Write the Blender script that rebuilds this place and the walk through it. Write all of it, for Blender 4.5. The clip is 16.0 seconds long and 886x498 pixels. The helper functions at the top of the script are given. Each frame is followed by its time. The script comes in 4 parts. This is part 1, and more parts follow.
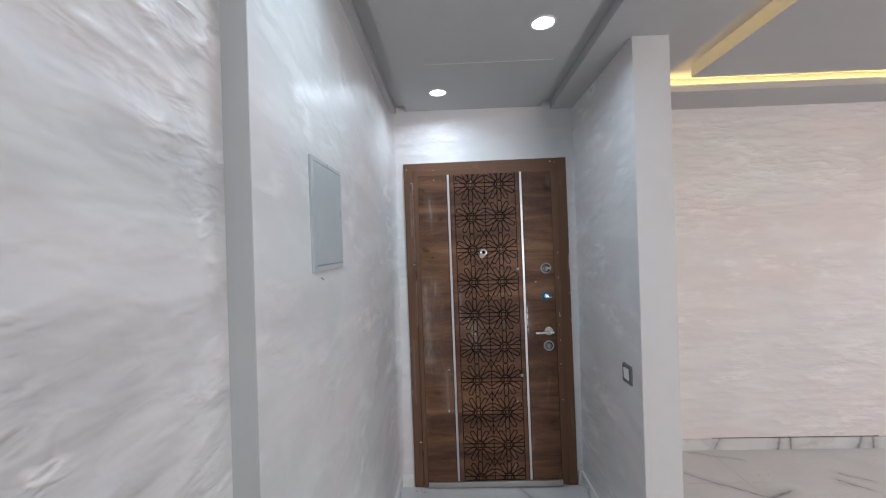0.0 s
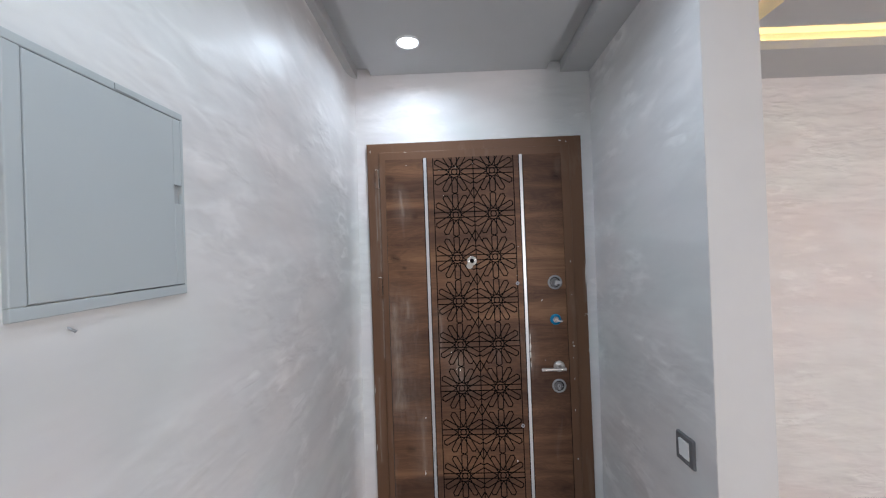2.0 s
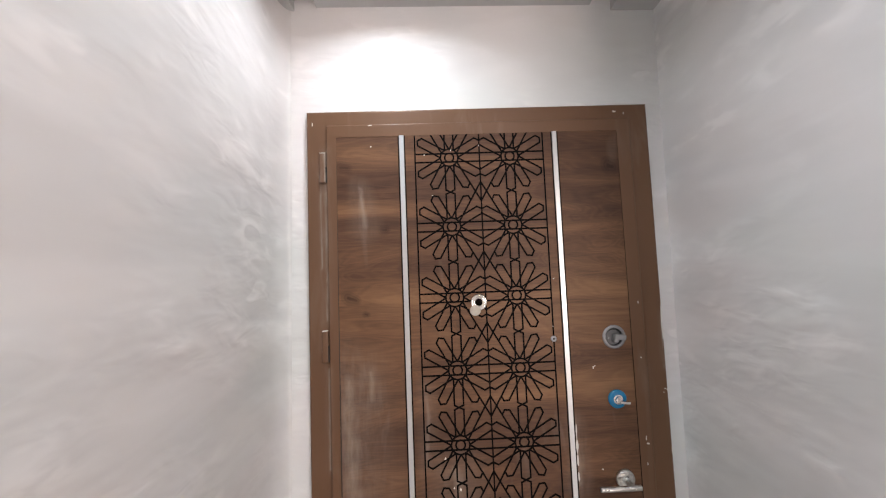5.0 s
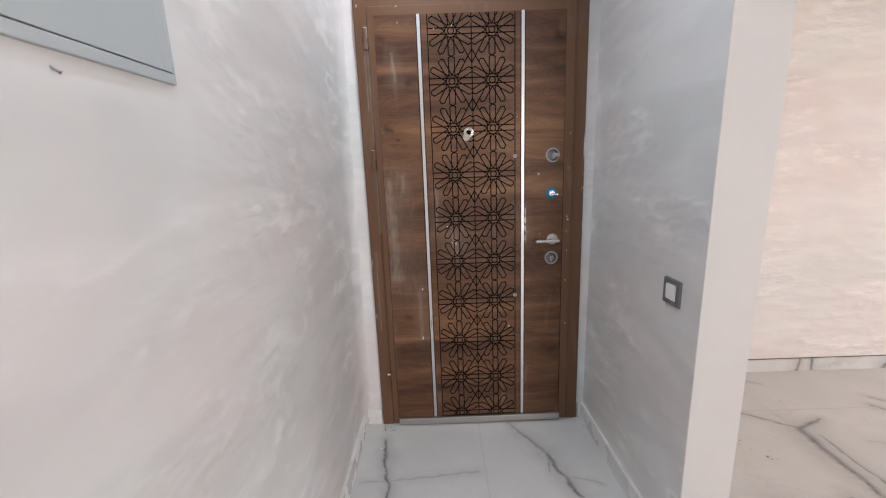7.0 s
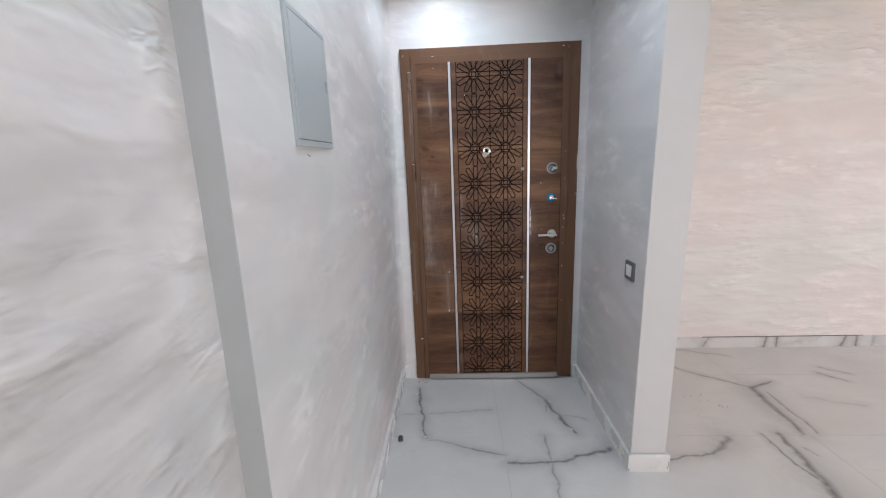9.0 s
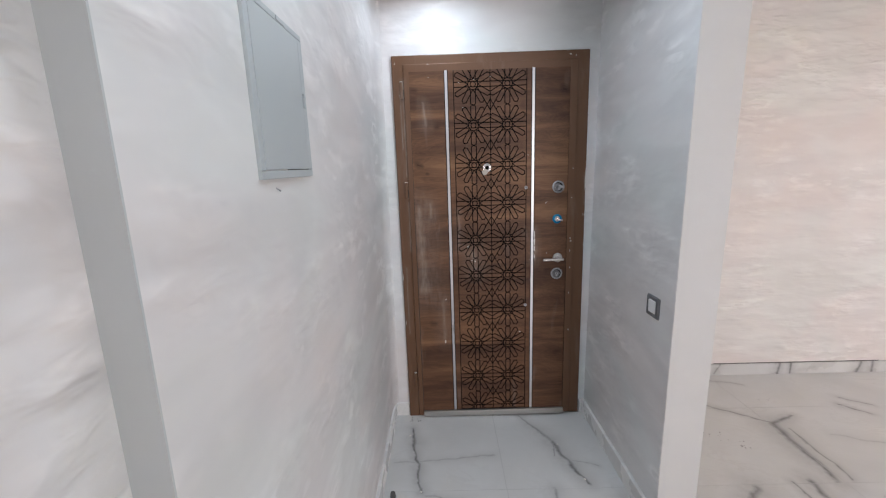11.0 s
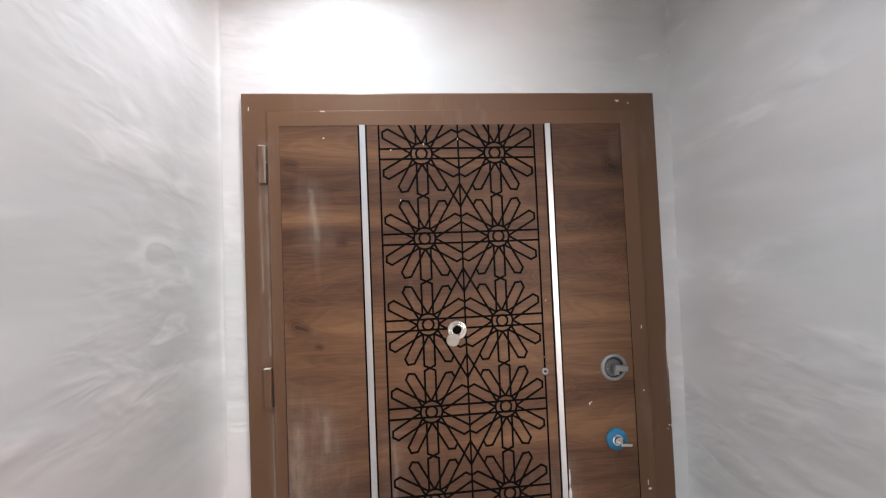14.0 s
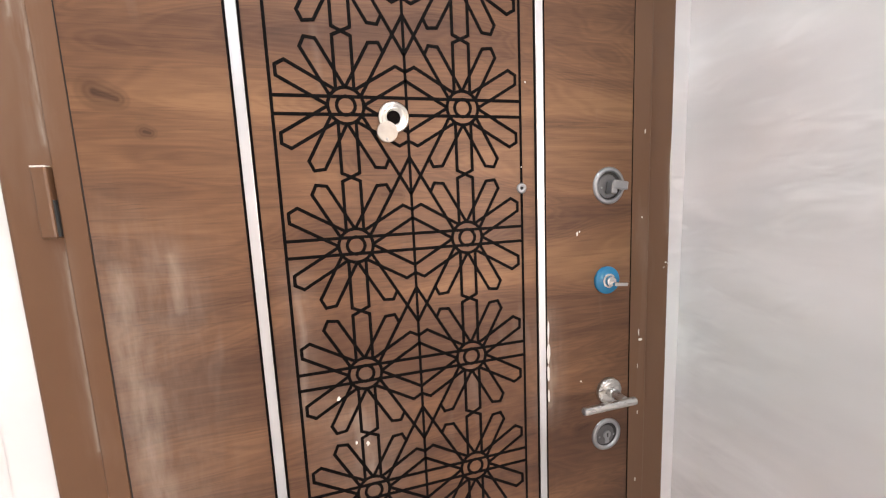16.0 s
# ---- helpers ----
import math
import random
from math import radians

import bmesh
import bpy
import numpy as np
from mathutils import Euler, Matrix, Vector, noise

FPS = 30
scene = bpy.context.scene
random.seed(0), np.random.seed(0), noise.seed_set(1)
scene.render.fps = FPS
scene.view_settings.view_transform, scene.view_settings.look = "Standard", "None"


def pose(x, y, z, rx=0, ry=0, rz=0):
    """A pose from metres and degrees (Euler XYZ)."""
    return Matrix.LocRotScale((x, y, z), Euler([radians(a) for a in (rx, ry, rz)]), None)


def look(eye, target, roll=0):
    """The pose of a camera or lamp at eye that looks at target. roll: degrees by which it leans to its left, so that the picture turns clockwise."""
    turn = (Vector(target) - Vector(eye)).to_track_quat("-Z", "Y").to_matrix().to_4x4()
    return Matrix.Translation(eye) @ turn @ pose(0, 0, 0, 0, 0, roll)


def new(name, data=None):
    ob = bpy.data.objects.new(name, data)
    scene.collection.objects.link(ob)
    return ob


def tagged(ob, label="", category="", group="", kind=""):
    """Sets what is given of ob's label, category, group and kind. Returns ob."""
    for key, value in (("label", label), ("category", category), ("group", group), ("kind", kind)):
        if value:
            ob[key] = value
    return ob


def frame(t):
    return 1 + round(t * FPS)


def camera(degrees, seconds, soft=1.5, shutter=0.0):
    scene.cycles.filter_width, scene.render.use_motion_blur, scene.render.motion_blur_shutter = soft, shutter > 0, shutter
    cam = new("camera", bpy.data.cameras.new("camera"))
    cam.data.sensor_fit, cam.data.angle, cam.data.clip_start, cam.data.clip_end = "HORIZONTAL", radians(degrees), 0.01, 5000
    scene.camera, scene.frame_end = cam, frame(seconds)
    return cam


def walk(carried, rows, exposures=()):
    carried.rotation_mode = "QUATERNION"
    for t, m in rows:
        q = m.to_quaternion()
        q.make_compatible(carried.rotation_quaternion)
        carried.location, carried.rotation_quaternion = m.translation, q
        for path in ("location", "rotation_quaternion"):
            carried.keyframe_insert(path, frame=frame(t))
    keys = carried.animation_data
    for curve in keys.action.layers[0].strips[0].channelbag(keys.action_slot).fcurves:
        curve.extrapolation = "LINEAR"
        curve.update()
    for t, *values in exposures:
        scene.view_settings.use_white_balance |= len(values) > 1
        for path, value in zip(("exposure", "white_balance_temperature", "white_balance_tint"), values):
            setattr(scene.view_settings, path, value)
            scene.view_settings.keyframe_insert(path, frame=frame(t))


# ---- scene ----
cam = camera(97.5, 16.0, soft=1.2)
PATH = [
    (0, (0.014, -0.112, 1.53), (-0.046, 1.887, 1.536), -1.7),
    (0.5, (0.023, 0.029, 1.523), (-0.03, 2.028, 1.536), -1.6),
    (1, (0.08, 0.21, 1.535), (0.036, 2.209, 1.56), -1.5),
    (1.5, (0.148, 0.361, 1.532), (0.097, 2.361, 1.563), -1.7),
    (2, (0.113, 0.509, 1.539), (0.057, 2.508, 1.572), -1.6),
    (2.5, (0.036, 0.673, 1.555), (-0.005, 2.673, 1.588), -1.5),
    (3, (0.044, 0.843, 1.568), (0.011, 2.843, 1.595), -1.7),
    (3.2, (0.082, 0.931, 1.576), (0.047, 2.93, 1.625), -1.5),
    (4.25, (0.075, 1.275, 1.612), (0.095, 3.268, 1.765), -2.0),
    (5.3, (0.056, 1.196, 1.533), (0.156, 3.189, 1.67), -1.7),
    (5.5, (0.047, 1.131, 1.478), (0.178, 3.124, 1.576), -1.8),
    (6, (0.034, 0.952, 1.398), (0.155, 2.946, 1.305), -1.8),
    (6.4, (0.039, 0.741, 1.315), (0.092, 2.728, 1.091), -1.8),
    (6.5, (0.037, 0.707, 1.302), (0.088, 2.689, 1.039), -1.7),
    (7, (0.053, 0.518, 1.339), (0.064, 2.478, 0.943), -1.7),
    (7.5, (0.143, 0.326, 1.38), (0.108, 2.275, 0.931), -1.8),
    (8, (0.139, 0.213, 1.424), (0.083, 2.163, 0.985), -1.8),
    (8.5, (0.057, 0.083, 1.404), (-0.005, 2.037, 0.983), -1.7),
    (9, (0.014, -0.032, 1.42), (-0.064, 1.923, 1.008), -1.7),
    (9.2, (0.021, -0.052, 1.432), (-0.061, 1.904, 1.022), -1.8),
    (10.25, (-0.006, 0.01, 1.462), (-0.065, 1.97, 1.055), -1.9),
    (11.3, (-0.042, 0.285, 1.485), (-0.05, 2.254, 1.13), -1.4),
    (11.5, (-0.012, 0.327, 1.485), (-0.057, 2.299, 1.15), -1.8),
    (12, (0.023, 0.552, 1.496), (-0.015, 2.53, 1.201), -1.7),
    (12.5, (0.026, 0.812, 1.533), (0.056, 2.802, 1.33), -1.6),
    (13, (0.016, 1.029, 1.581), (0.052, 3.027, 1.487), -1.7),
    (13.5, (0.018, 1.219, 1.636), (0.141, 3.216, 1.648), -1.7),
    (14, (0.084, 1.444, 1.677), (0.266, 3.435, 1.74), -1.9),
    (14.5, (0.095, 1.583, 1.59), (0.315, 3.57, 1.664), -1.9),
    (15, (0.059, 1.631, 1.49), (0.318, 3.614, 1.461), -1.9),
    (15.5, (0.056, 1.664, 1.407), (0.427, 3.624, 1.26), -2.0),
    (16, (0.095, 1.778, 1.382), (0.639, 3.686, 1.127), -2.1),
]
# the clip's camera opens up and warms as the door fills the picture: seconds, stops, kelvin, tint
EXPOSURES = [
    (0.0, -0.23, 6200, 13), (1.5, -0.13, 6200, 13), (3.0, 0.02, 6550, 16), (5.5, 0.31, 7200, 19), (6.5, 0.25, 6950, 18), (7.5, 0.13, 6550, 15), (9.0, 0.01, 6350, 14),
    (11.5, 0.00, 6400, 14), (12.5, 0.05, 6400, 14), (13.5, 0.19, 6700, 16), (14.0, 0.27, 6950, 18), (14.5, 0.38, 7050, 19), (15.0, 0.72, 7080, 19), (15.5, 0.95, 7350, 19), (16.0, 1.17, 7350, 20),
]
walk(cam, [(t, look(eye, target, roll)) for t, eye, target, roll in PATH], EXPOSURES)

DAY_EAST, DAY_SOUTH, SPOT, LED = 15.0, 76.0, 3.0, 20.0

# ---- world, daylight, exposure ----
world = bpy.data.worlds.new("sky")
scene.world = world
world.use_nodes = True
wn = world.node_tree
sky = wn.nodes.new("ShaderNodeTexSky")
sky.sky_type, sky.sun_disc = "NISHITA", False
sky.sun_elevation, sky.sun_rotation = radians(38), radians(70)
wn.links.new(sky.outputs["Color"], wn.nodes["Background"].inputs["Color"])
wn.nodes["Background"].inputs["Strength"].default_value = 0.1


def area_light(name, m, sx, sy, watts, colour, shape="RECTANGLE"):
    data = bpy.data.lights.new(name, "AREA")
    data.shape, data.size, data.size_y, data.energy, data.color = shape, sx, sy, watts, colour
    ob = new(name, data)
    ob.matrix_world = m
    return ob


# assumed daylight: lamp planes added in the openings of two unseen windows
east = area_light("added_daylight_east", look((4.86, 1.35, 1.25), (0.0, 1.35, -0.35)), 2.2, 2.0, DAY_EAST, (1.0, 0.938, 0.902))
south = area_light("added_daylight_south", look((2.6, -3.26, 1.45), (2.6, 0.0, 0.4)), 1.9, 1.3, DAY_SOUTH, (1.0, 0.938, 0.902))
east.data.spread = south.data.spread = radians(150)
# the ceiling spots of the entry, staggered along its panel
SPOTS = ((-0.057, 2.13), (0.40, 1.475), (-0.057, 0.82), (0.40, 0.165))
for sx, sy in SPOTS:
    area_light("spot_light", look((sx, sy, 2.4355), (sx, sy, 0.0)), 0.085, 0.085, SPOT, (0.73, 0.89, 1.0), "DISK").data.spread = radians(156)


# ---- materials ----
def material(name):
    m = bpy.data.materials.new(name)
    m.use_nodes = True
    return m, m.node_tree, m.node_tree.nodes["Principled BSDF"]


def node(nt, kind, **values):
    n = nt.nodes.new(kind)
    for key, value in values.items():
        n.inputs[key.replace("_", " ")].default_value = value
    return n


def position(nt, scale=(1, 1, 1), rot=(0, 0, 0), own=False):
    if own:
        src = nt.nodes.new("ShaderNodeTexCoord").outputs["Object"]
    else:
        src = nt.nodes.new("ShaderNodeNewGeometry").outputs["Position"]
    mp = nt.nodes.new("ShaderNodeMapping")
    mp.inputs["Scale"].default_value = scale
    mp.inputs["Rotation"].default_value = [radians(a) for a in rot]
    nt.links.new(src, mp.inputs["Vector"])
    return mp.outputs["Vector"]


def noise_tex(nt, vec, scale=1.0, detail=4.0, rough=0.5, distortion=0.0):
    n = node(nt, "ShaderNodeTexNoise", Scale=scale, Detail=detail, Roughness=rough, Distortion=distortion)
    nt.links.new(vec, n.inputs["Vector"])
    return n.outputs["Fac"]


def ramp(nt, fac, stops, eased=False):
    r = nt.nodes.new("ShaderNodeValToRGB")
    while len(r.color_ramp.elements) < len(stops):
        r.color_ramp.elements.new(0.5)
    for e, (p, c) in zip(r.color_ramp.elements, stops):
        e.position, e.color = p, (*c, 1) if len(c) == 3 else c
    if eased:
        r.color_ramp.interpolation = "EASE"
    nt.links.new(fac, r.inputs["Fac"])
    return r.outputs["Color"]


def grey(v):
    return (v, v, v)


def maths(nt, op, a, b=None, c=None, clamp=False):
    n = nt.nodes.new("ShaderNodeMath")
    n.operation, n.use_clamp = op, clamp
    for i, v in enumerate((a, b, c)):
        if v is None:
            continue
        if isinstance(v, (int, float)):
            n.inputs[i].default_value = v
        else:
            nt.links.new(v, n.inputs[i])
    return n.outputs[0]


def mix(nt, fac, a, b):
    n = nt.nodes.new("ShaderNodeMix")
    n.data_type = "RGBA"
    for sock, v in ((n.inputs[0], fac), (n.inputs[6], a), (n.inputs[7], b)):
        if isinstance(v, (int, float)):
            sock.default_value = v
        elif isinstance(v, tuple):
            sock.default_value = (*v, 1)
        else:
            nt.links.new(v, sock)
    return n.outputs[2]


def bump(nt, bsdf, height, strength, distance):
    b = node(nt, "ShaderNodeBump", Strength=strength, Distance=distance)
    nt.links.new(height, b.inputs["Height"])
    nt.links.new(b.outputs["Normal"], bsdf.inputs["Normal"])


def plaster(name, along, tint, tilt, strength, fine=1.0, laps=1.0, uneven=0.10, silk=0.65, short=1.0):
    """Silky trowelled plaster: thin overlapping laps, sharp on one side, and level ripples. along: the wall's level axis."""
    m, nt, bsdf = material(name)
    rot = (0, tilt, 0) if along == "x" else (-tilt, 0, 0)
    wide = noise_tex(nt, position(nt, (2.0 * fine * short, 2.0 * fine * short, 5.5 * fine), rot), 1.0, 2.0, 0.45, 0.5)
    strokes = noise_tex(nt, position(nt, (4.4 * fine * short, 4.4 * fine * short, 11.5 * fine), rot), 1.0, 2.0, 0.42, 0.2)
    ripple = noise_tex(nt, position(nt, (9.0 * fine * short, 9.0 * fine * short, 22.0 * fine), rot), 1.0, 2.0, 0.45, 0.4)
    patches = noise_tex(nt, position(nt, (2.3, 2.3, 3.4), rot), 1.0, 2.0, 0.5, 0.5)
    mask = ramp(nt, patches, [(0.42, grey(0.10)), (0.62, grey(1.0))], True)
    # contours steep on one side: here and there a pass of the trowel ends in a lip
    lap = maths(nt, "FRACT", maths(nt, "MULTIPLY_ADD", strokes, 2.6, maths(nt, "MULTIPLY", ripple, 0.25)))
    lap = ramp(nt, lap, [(0.0, grey(0.0)), (0.35, grey(0.12)), (0.86, grey(1.0)), (1.0, grey(0.0))], True)
    lip = maths(nt, "MULTIPLY", lap, mask)
    relief = maths(nt, "MULTIPLY_ADD", strokes, 1.0, maths(nt, "MULTIPLY", maths(nt, "MULTIPLY", ripple, mask), 0.7 * laps))
    height = maths(nt, "MULTIPLY_ADD", lip, 0.10 * laps, relief)
    bump(nt, bsdf, height, min(1.0, strength), 0.010 * max(1.0, strength))
    # pearly tone drifts in broad passes; sheen towards each lip is painted pale
    broad = ramp(nt, wide, [(0.36, grey(0.0)), (0.66, grey(1.0))], True)
    flash = maths(nt, "MULTIPLY", lip, ramp(nt, ripple, [(0.38, grey(0.2)), (0.60, grey(1.0))], True))
    flash = maths(nt, "MULTIPLY_ADD", broad, 0.45, maths(nt, "MULTIPLY", flash, 0.8), clamp=True)
    dark = tuple(c * (1 - uneven) for c in tint)
    light = tuple(min(0.88, c * (1 + uneven)) for c in tint)
    drift = noise_tex(nt, position(nt, (1.3, 1.3, 2.0)), 1.0, 2.0, 0.5, 0.5)
    pearl = ramp(nt, drift, [(0.38, (1.0, 0.960, 0.950)), (0.52, (0.985, 0.98, 0.98)), (0.64, (0.955, 0.985, 0.978))])
    tinted = nt.nodes.new("ShaderNodeMix")
    tinted.data_type, tinted.blend_type = "RGBA", "MULTIPLY"
    tinted.inputs[0].default_value = 1.0
    nt.links.new(mix(nt, flash, dark, light), tinted.inputs[6])
    nt.links.new(pearl, tinted.inputs[7])
    nt.links.new(tinted.outputs[2], bsdf.inputs["Base Color"])
    nt.links.new(ramp(nt, flash, [(0.0, grey(0.52)), (0.8, grey(0.30))]), bsdf.inputs["Roughness"])
    bsdf.inputs["Specular IOR Level"].default_value = silk
    return m


WHITE = (0.715, 0.708, 0.704)
plaster_y = plaster("silk plaster, long walls", "y", WHITE, 6, 0.56, 1.05, 1.2, 0.115, 0.7)
plaster_x = plaster("silk plaster, cross walls", "x", (0.79, 0.79, 0.79), 3, 0.70, 1.2, 1.2, 0.06, 0.22)
plaster_east = plaster("silk plaster, side wall", "y", WHITE, -6, 0.52, 1.05, 1.2, 0.12, 0.9)
plaster_room = plaster("silk plaster, hall wall", "x", (0.83, 0.785, 0.757), -2, 1.1, 1.6, 1.2, 0.08, 0.65, 0.7)
plaster_near = plaster("silk plaster, heavier strokes", "y", WHITE, -3, 1.7, 1.35, 1.5, 0.20, 0.75, 1.1)


def paint(name, colour, rough, spec=0.4, uneven=0.05, bumps=0.08, scale=7.0):
    m, nt, bsdf = material(name)
    n = noise_tex(nt, position(nt), scale, 5.0, 0.6)
    nt.links.new(mix(nt, n, tuple(c * (1 - uneven) for c in colour), tuple(min(1, c * (1 + uneven)) for c in colour)), bsdf.inputs["Base Color"])
    n2 = noise_tex(nt, position(nt), scale * 30, 3.0, 0.6)
    nt.links.new(ramp(nt, n, [(0.3, grey(rough * 0.85)), (0.7, grey(min(1, rough * 1.15)))]), bsdf.inputs["Roughness"])
    bsdf.inputs["Specular IOR Level"].default_value = spec
    bump(nt, bsdf, maths(nt, "MULTIPLY_ADD", n2, 0.3, n), bumps, 0.004)
    return m


# white ceilings, their dimness put into the colour as mid grey
ceiling_paint = paint("dimmed matt ceiling paint", (0.51, 0.51, 0.51), 0.8, 0.2)
edge_paint = paint("smooth wall paint", (0.62, 0.615, 0.605), 0.6, 0.3)
# dimness and cool lamp tint of the wall's end, put into the colour
end_shade_paint = paint("smooth wall paint with cool shade", (0.48, 0.505, 0.508), 0.6, 0.3)
panel_paint = paint("grey enamel", (0.42, 0.462, 0.475), 0.38, 0.5, 0.02, 0.03)
# darker grey: painted shade in the box notch, and worn skirting chips
notch_shade_chip_grey = paint("grey for notch shade and worn chips", (0.36, 0.38, 0.39), 0.6, 0.3, 0.2)
groove_dark = paint("dark gap", (0.03, 0.03, 0.03), 0.8)
black_inlay = paint("black lacquer line", (0.004, 0.003, 0.003), 0.6, 0.05)
rubber = paint("dark grey rubber", (0.09, 0.085, 0.08), 0.6)
switch_frame_mat = paint("dark grey gloss plastic", (0.15, 0.15, 0.155), 0.26, 0.5)
switch_white = paint("white plastic", (0.78, 0.78, 0.78), 0.3, 0.5)
plaster_drip = paint("dried white plaster", (0.72, 0.69, 0.64), 0.85, 0.2, 0.1, 0.4, 60)
blue_film = paint("blue protective film", (0.006, 0.17, 0.33), 0.14, 0.6)
window_white = paint("white window profile", (0.8, 0.8, 0.8), 0.35, 0.5)


def metal(name, colour, rough, brushed):
    m, nt, bsdf = material(name)
    bsdf.inputs["Metallic"].default_value = 1.0
    n = noise_tex(nt, position(nt, brushed), 1.0, 4.0, 0.6)
    nt.links.new(ramp(nt, n, [(0.3, grey(rough * 0.75)), (0.7, grey(rough * 1.3))]), bsdf.inputs["Roughness"])
    nt.links.new(mix(nt, n, tuple(c * 0.93 for c in colour), colour), bsdf.inputs["Base Color"])
    bump(nt, bsdf, n, 0.04, 0.001)
    return m


aluminium = metal("satin aluminium", (0.66, 0.675, 0.695), 0.34, (40, 40, 3))
steel = metal("brushed nickel", (0.60, 0.59, 0.57), 0.30, (60, 60, 400))
dull_steel = metal("dull zinc", (0.36, 0.37, 0.38), 0.38, (60, 60, 60))
dark_steel = metal("dark zinc", (0.17, 0.17, 0.175), 0.40, (60, 60, 60))
worn_aluminium = metal("worn aluminium", (0.50, 0.49, 0.47), 0.5, (6, 40, 40))
cover_metal = metal("sand-blasted nickel", (0.50, 0.46, 0.41), 0.6, (40, 40, 40))
chrome = metal("polished nickel", (0.80, 0.79, 0.76), 0.14, (40, 40, 40))


def vein_mask(nt, p, a, b, w0, w1, spread=4.5, mist=0.30):
    """1 on the line from a to b, falling to 0 over its half-width, which goes from w0 to w1."""
    ax, ay = a
    dx, dy = b[0] - a[0], b[1] - a[1]
    l2 = dx * dx + dy * dy
    sep = nt.nodes.new("ShaderNodeSeparateXYZ")
    nt.links.new(p, sep.inputs[0])
    px = maths(nt, "SUBTRACT", sep.outputs[0], ax)
    py = maths(nt, "SUBTRACT", sep.outputs[1], ay)
    u = maths(nt, "MULTIPLY_ADD", px, dx / l2, maths(nt, "MULTIPLY", py, dy / l2), clamp=True)
    ex = maths(nt, "MULTIPLY_ADD", u, -dx, px)
    ey = maths(nt, "MULTIPLY_ADD", u, -dy, py)
    d2 = maths(nt, "MULTIPLY_ADD", ex, ex, maths(nt, "MULTIPLY", ey, ey))
    d = maths(nt, "SQRT", d2)
    w = maths(nt, "MULTIPLY_ADD", u, w1 - w0, w0)
    core = maths(nt, "SUBTRACT", 1.0, maths(nt, "DIVIDE", d, w), clamp=True)
    halo = maths(nt, "SUBTRACT", 1.0, maths(nt, "DIVIDE", d, maths(nt, "MULTIPLY", w, spread)), clamp=True)
    return maths(nt, "MAXIMUM", core, maths(nt, "MULTIPLY", maths(nt, "MULTIPLY", halo, halo), mist))


KNOTS = (((-0.402, 1.532), (-0.380, 1.528), 0.020, 0.014, 0.60), ((-0.352, 1.488), (-0.346, 1.486), 0.010, 0.008, 0.6), ((0.385, 1.905), (0.398, 1.902), 0.024, 0.018, 0.7),
         ((-0.42, 1.915), (-0.40, 1.912), 0.020, 0.016, 0.5), ((-0.30, 1.73), (-0.29, 1.73), 0.012, 0.012, 0.5), ((0.31, 0.92), (0.33, 0.925), 0.016, 0.012, 0.5),
         ((-0.05, 1.40), (-0.02, 1.40), 0.014, 0.010, 0.4), ((0.38, 0.42), (0.395, 0.42), 0.020, 0.016, 0.5), ((-0.36, 0.62), (-0.34, 0.62), 0.018, 0.014, 0.5))
# dark (below zero) and pale bands of the sheet: height, half-width, depth
BANDS = ((1.755, 0.085, -0.11), (1.53, 0.07, 0.07), (1.22, 0.06, -0.05), (1.06, 0.06, 0.05), (0.86, 0.07, -0.08), (0.62, 0.07, 0.05), (0.43, 0.07, -0.09), (0.17, 0.06, -0.06))
SMEARS = (((-0.408, 1.30), (-0.398, 0.82), 0.034, 0.042, 0.42), ((-0.362, 1.86), (-0.352, 1.74), 0.010, 0.014, 0.35), ((-0.345, 1.32), (-0.338, 1.24), 0.008, 0.012, 0.35),
          ((-0.112, 1.03), (-0.100, 0.95), 0.026, 0.026, 0.40), ((-0.29, 0.75), (-0.285, 0.52), 0.016, 0.020, 0.30), ((0.235, 1.15), (0.238, 0.98), 0.010, 0.012, 0.45),
          ((-0.19, 1.28), (-0.188, 1.05), 0.008, 0.010, 0.30))


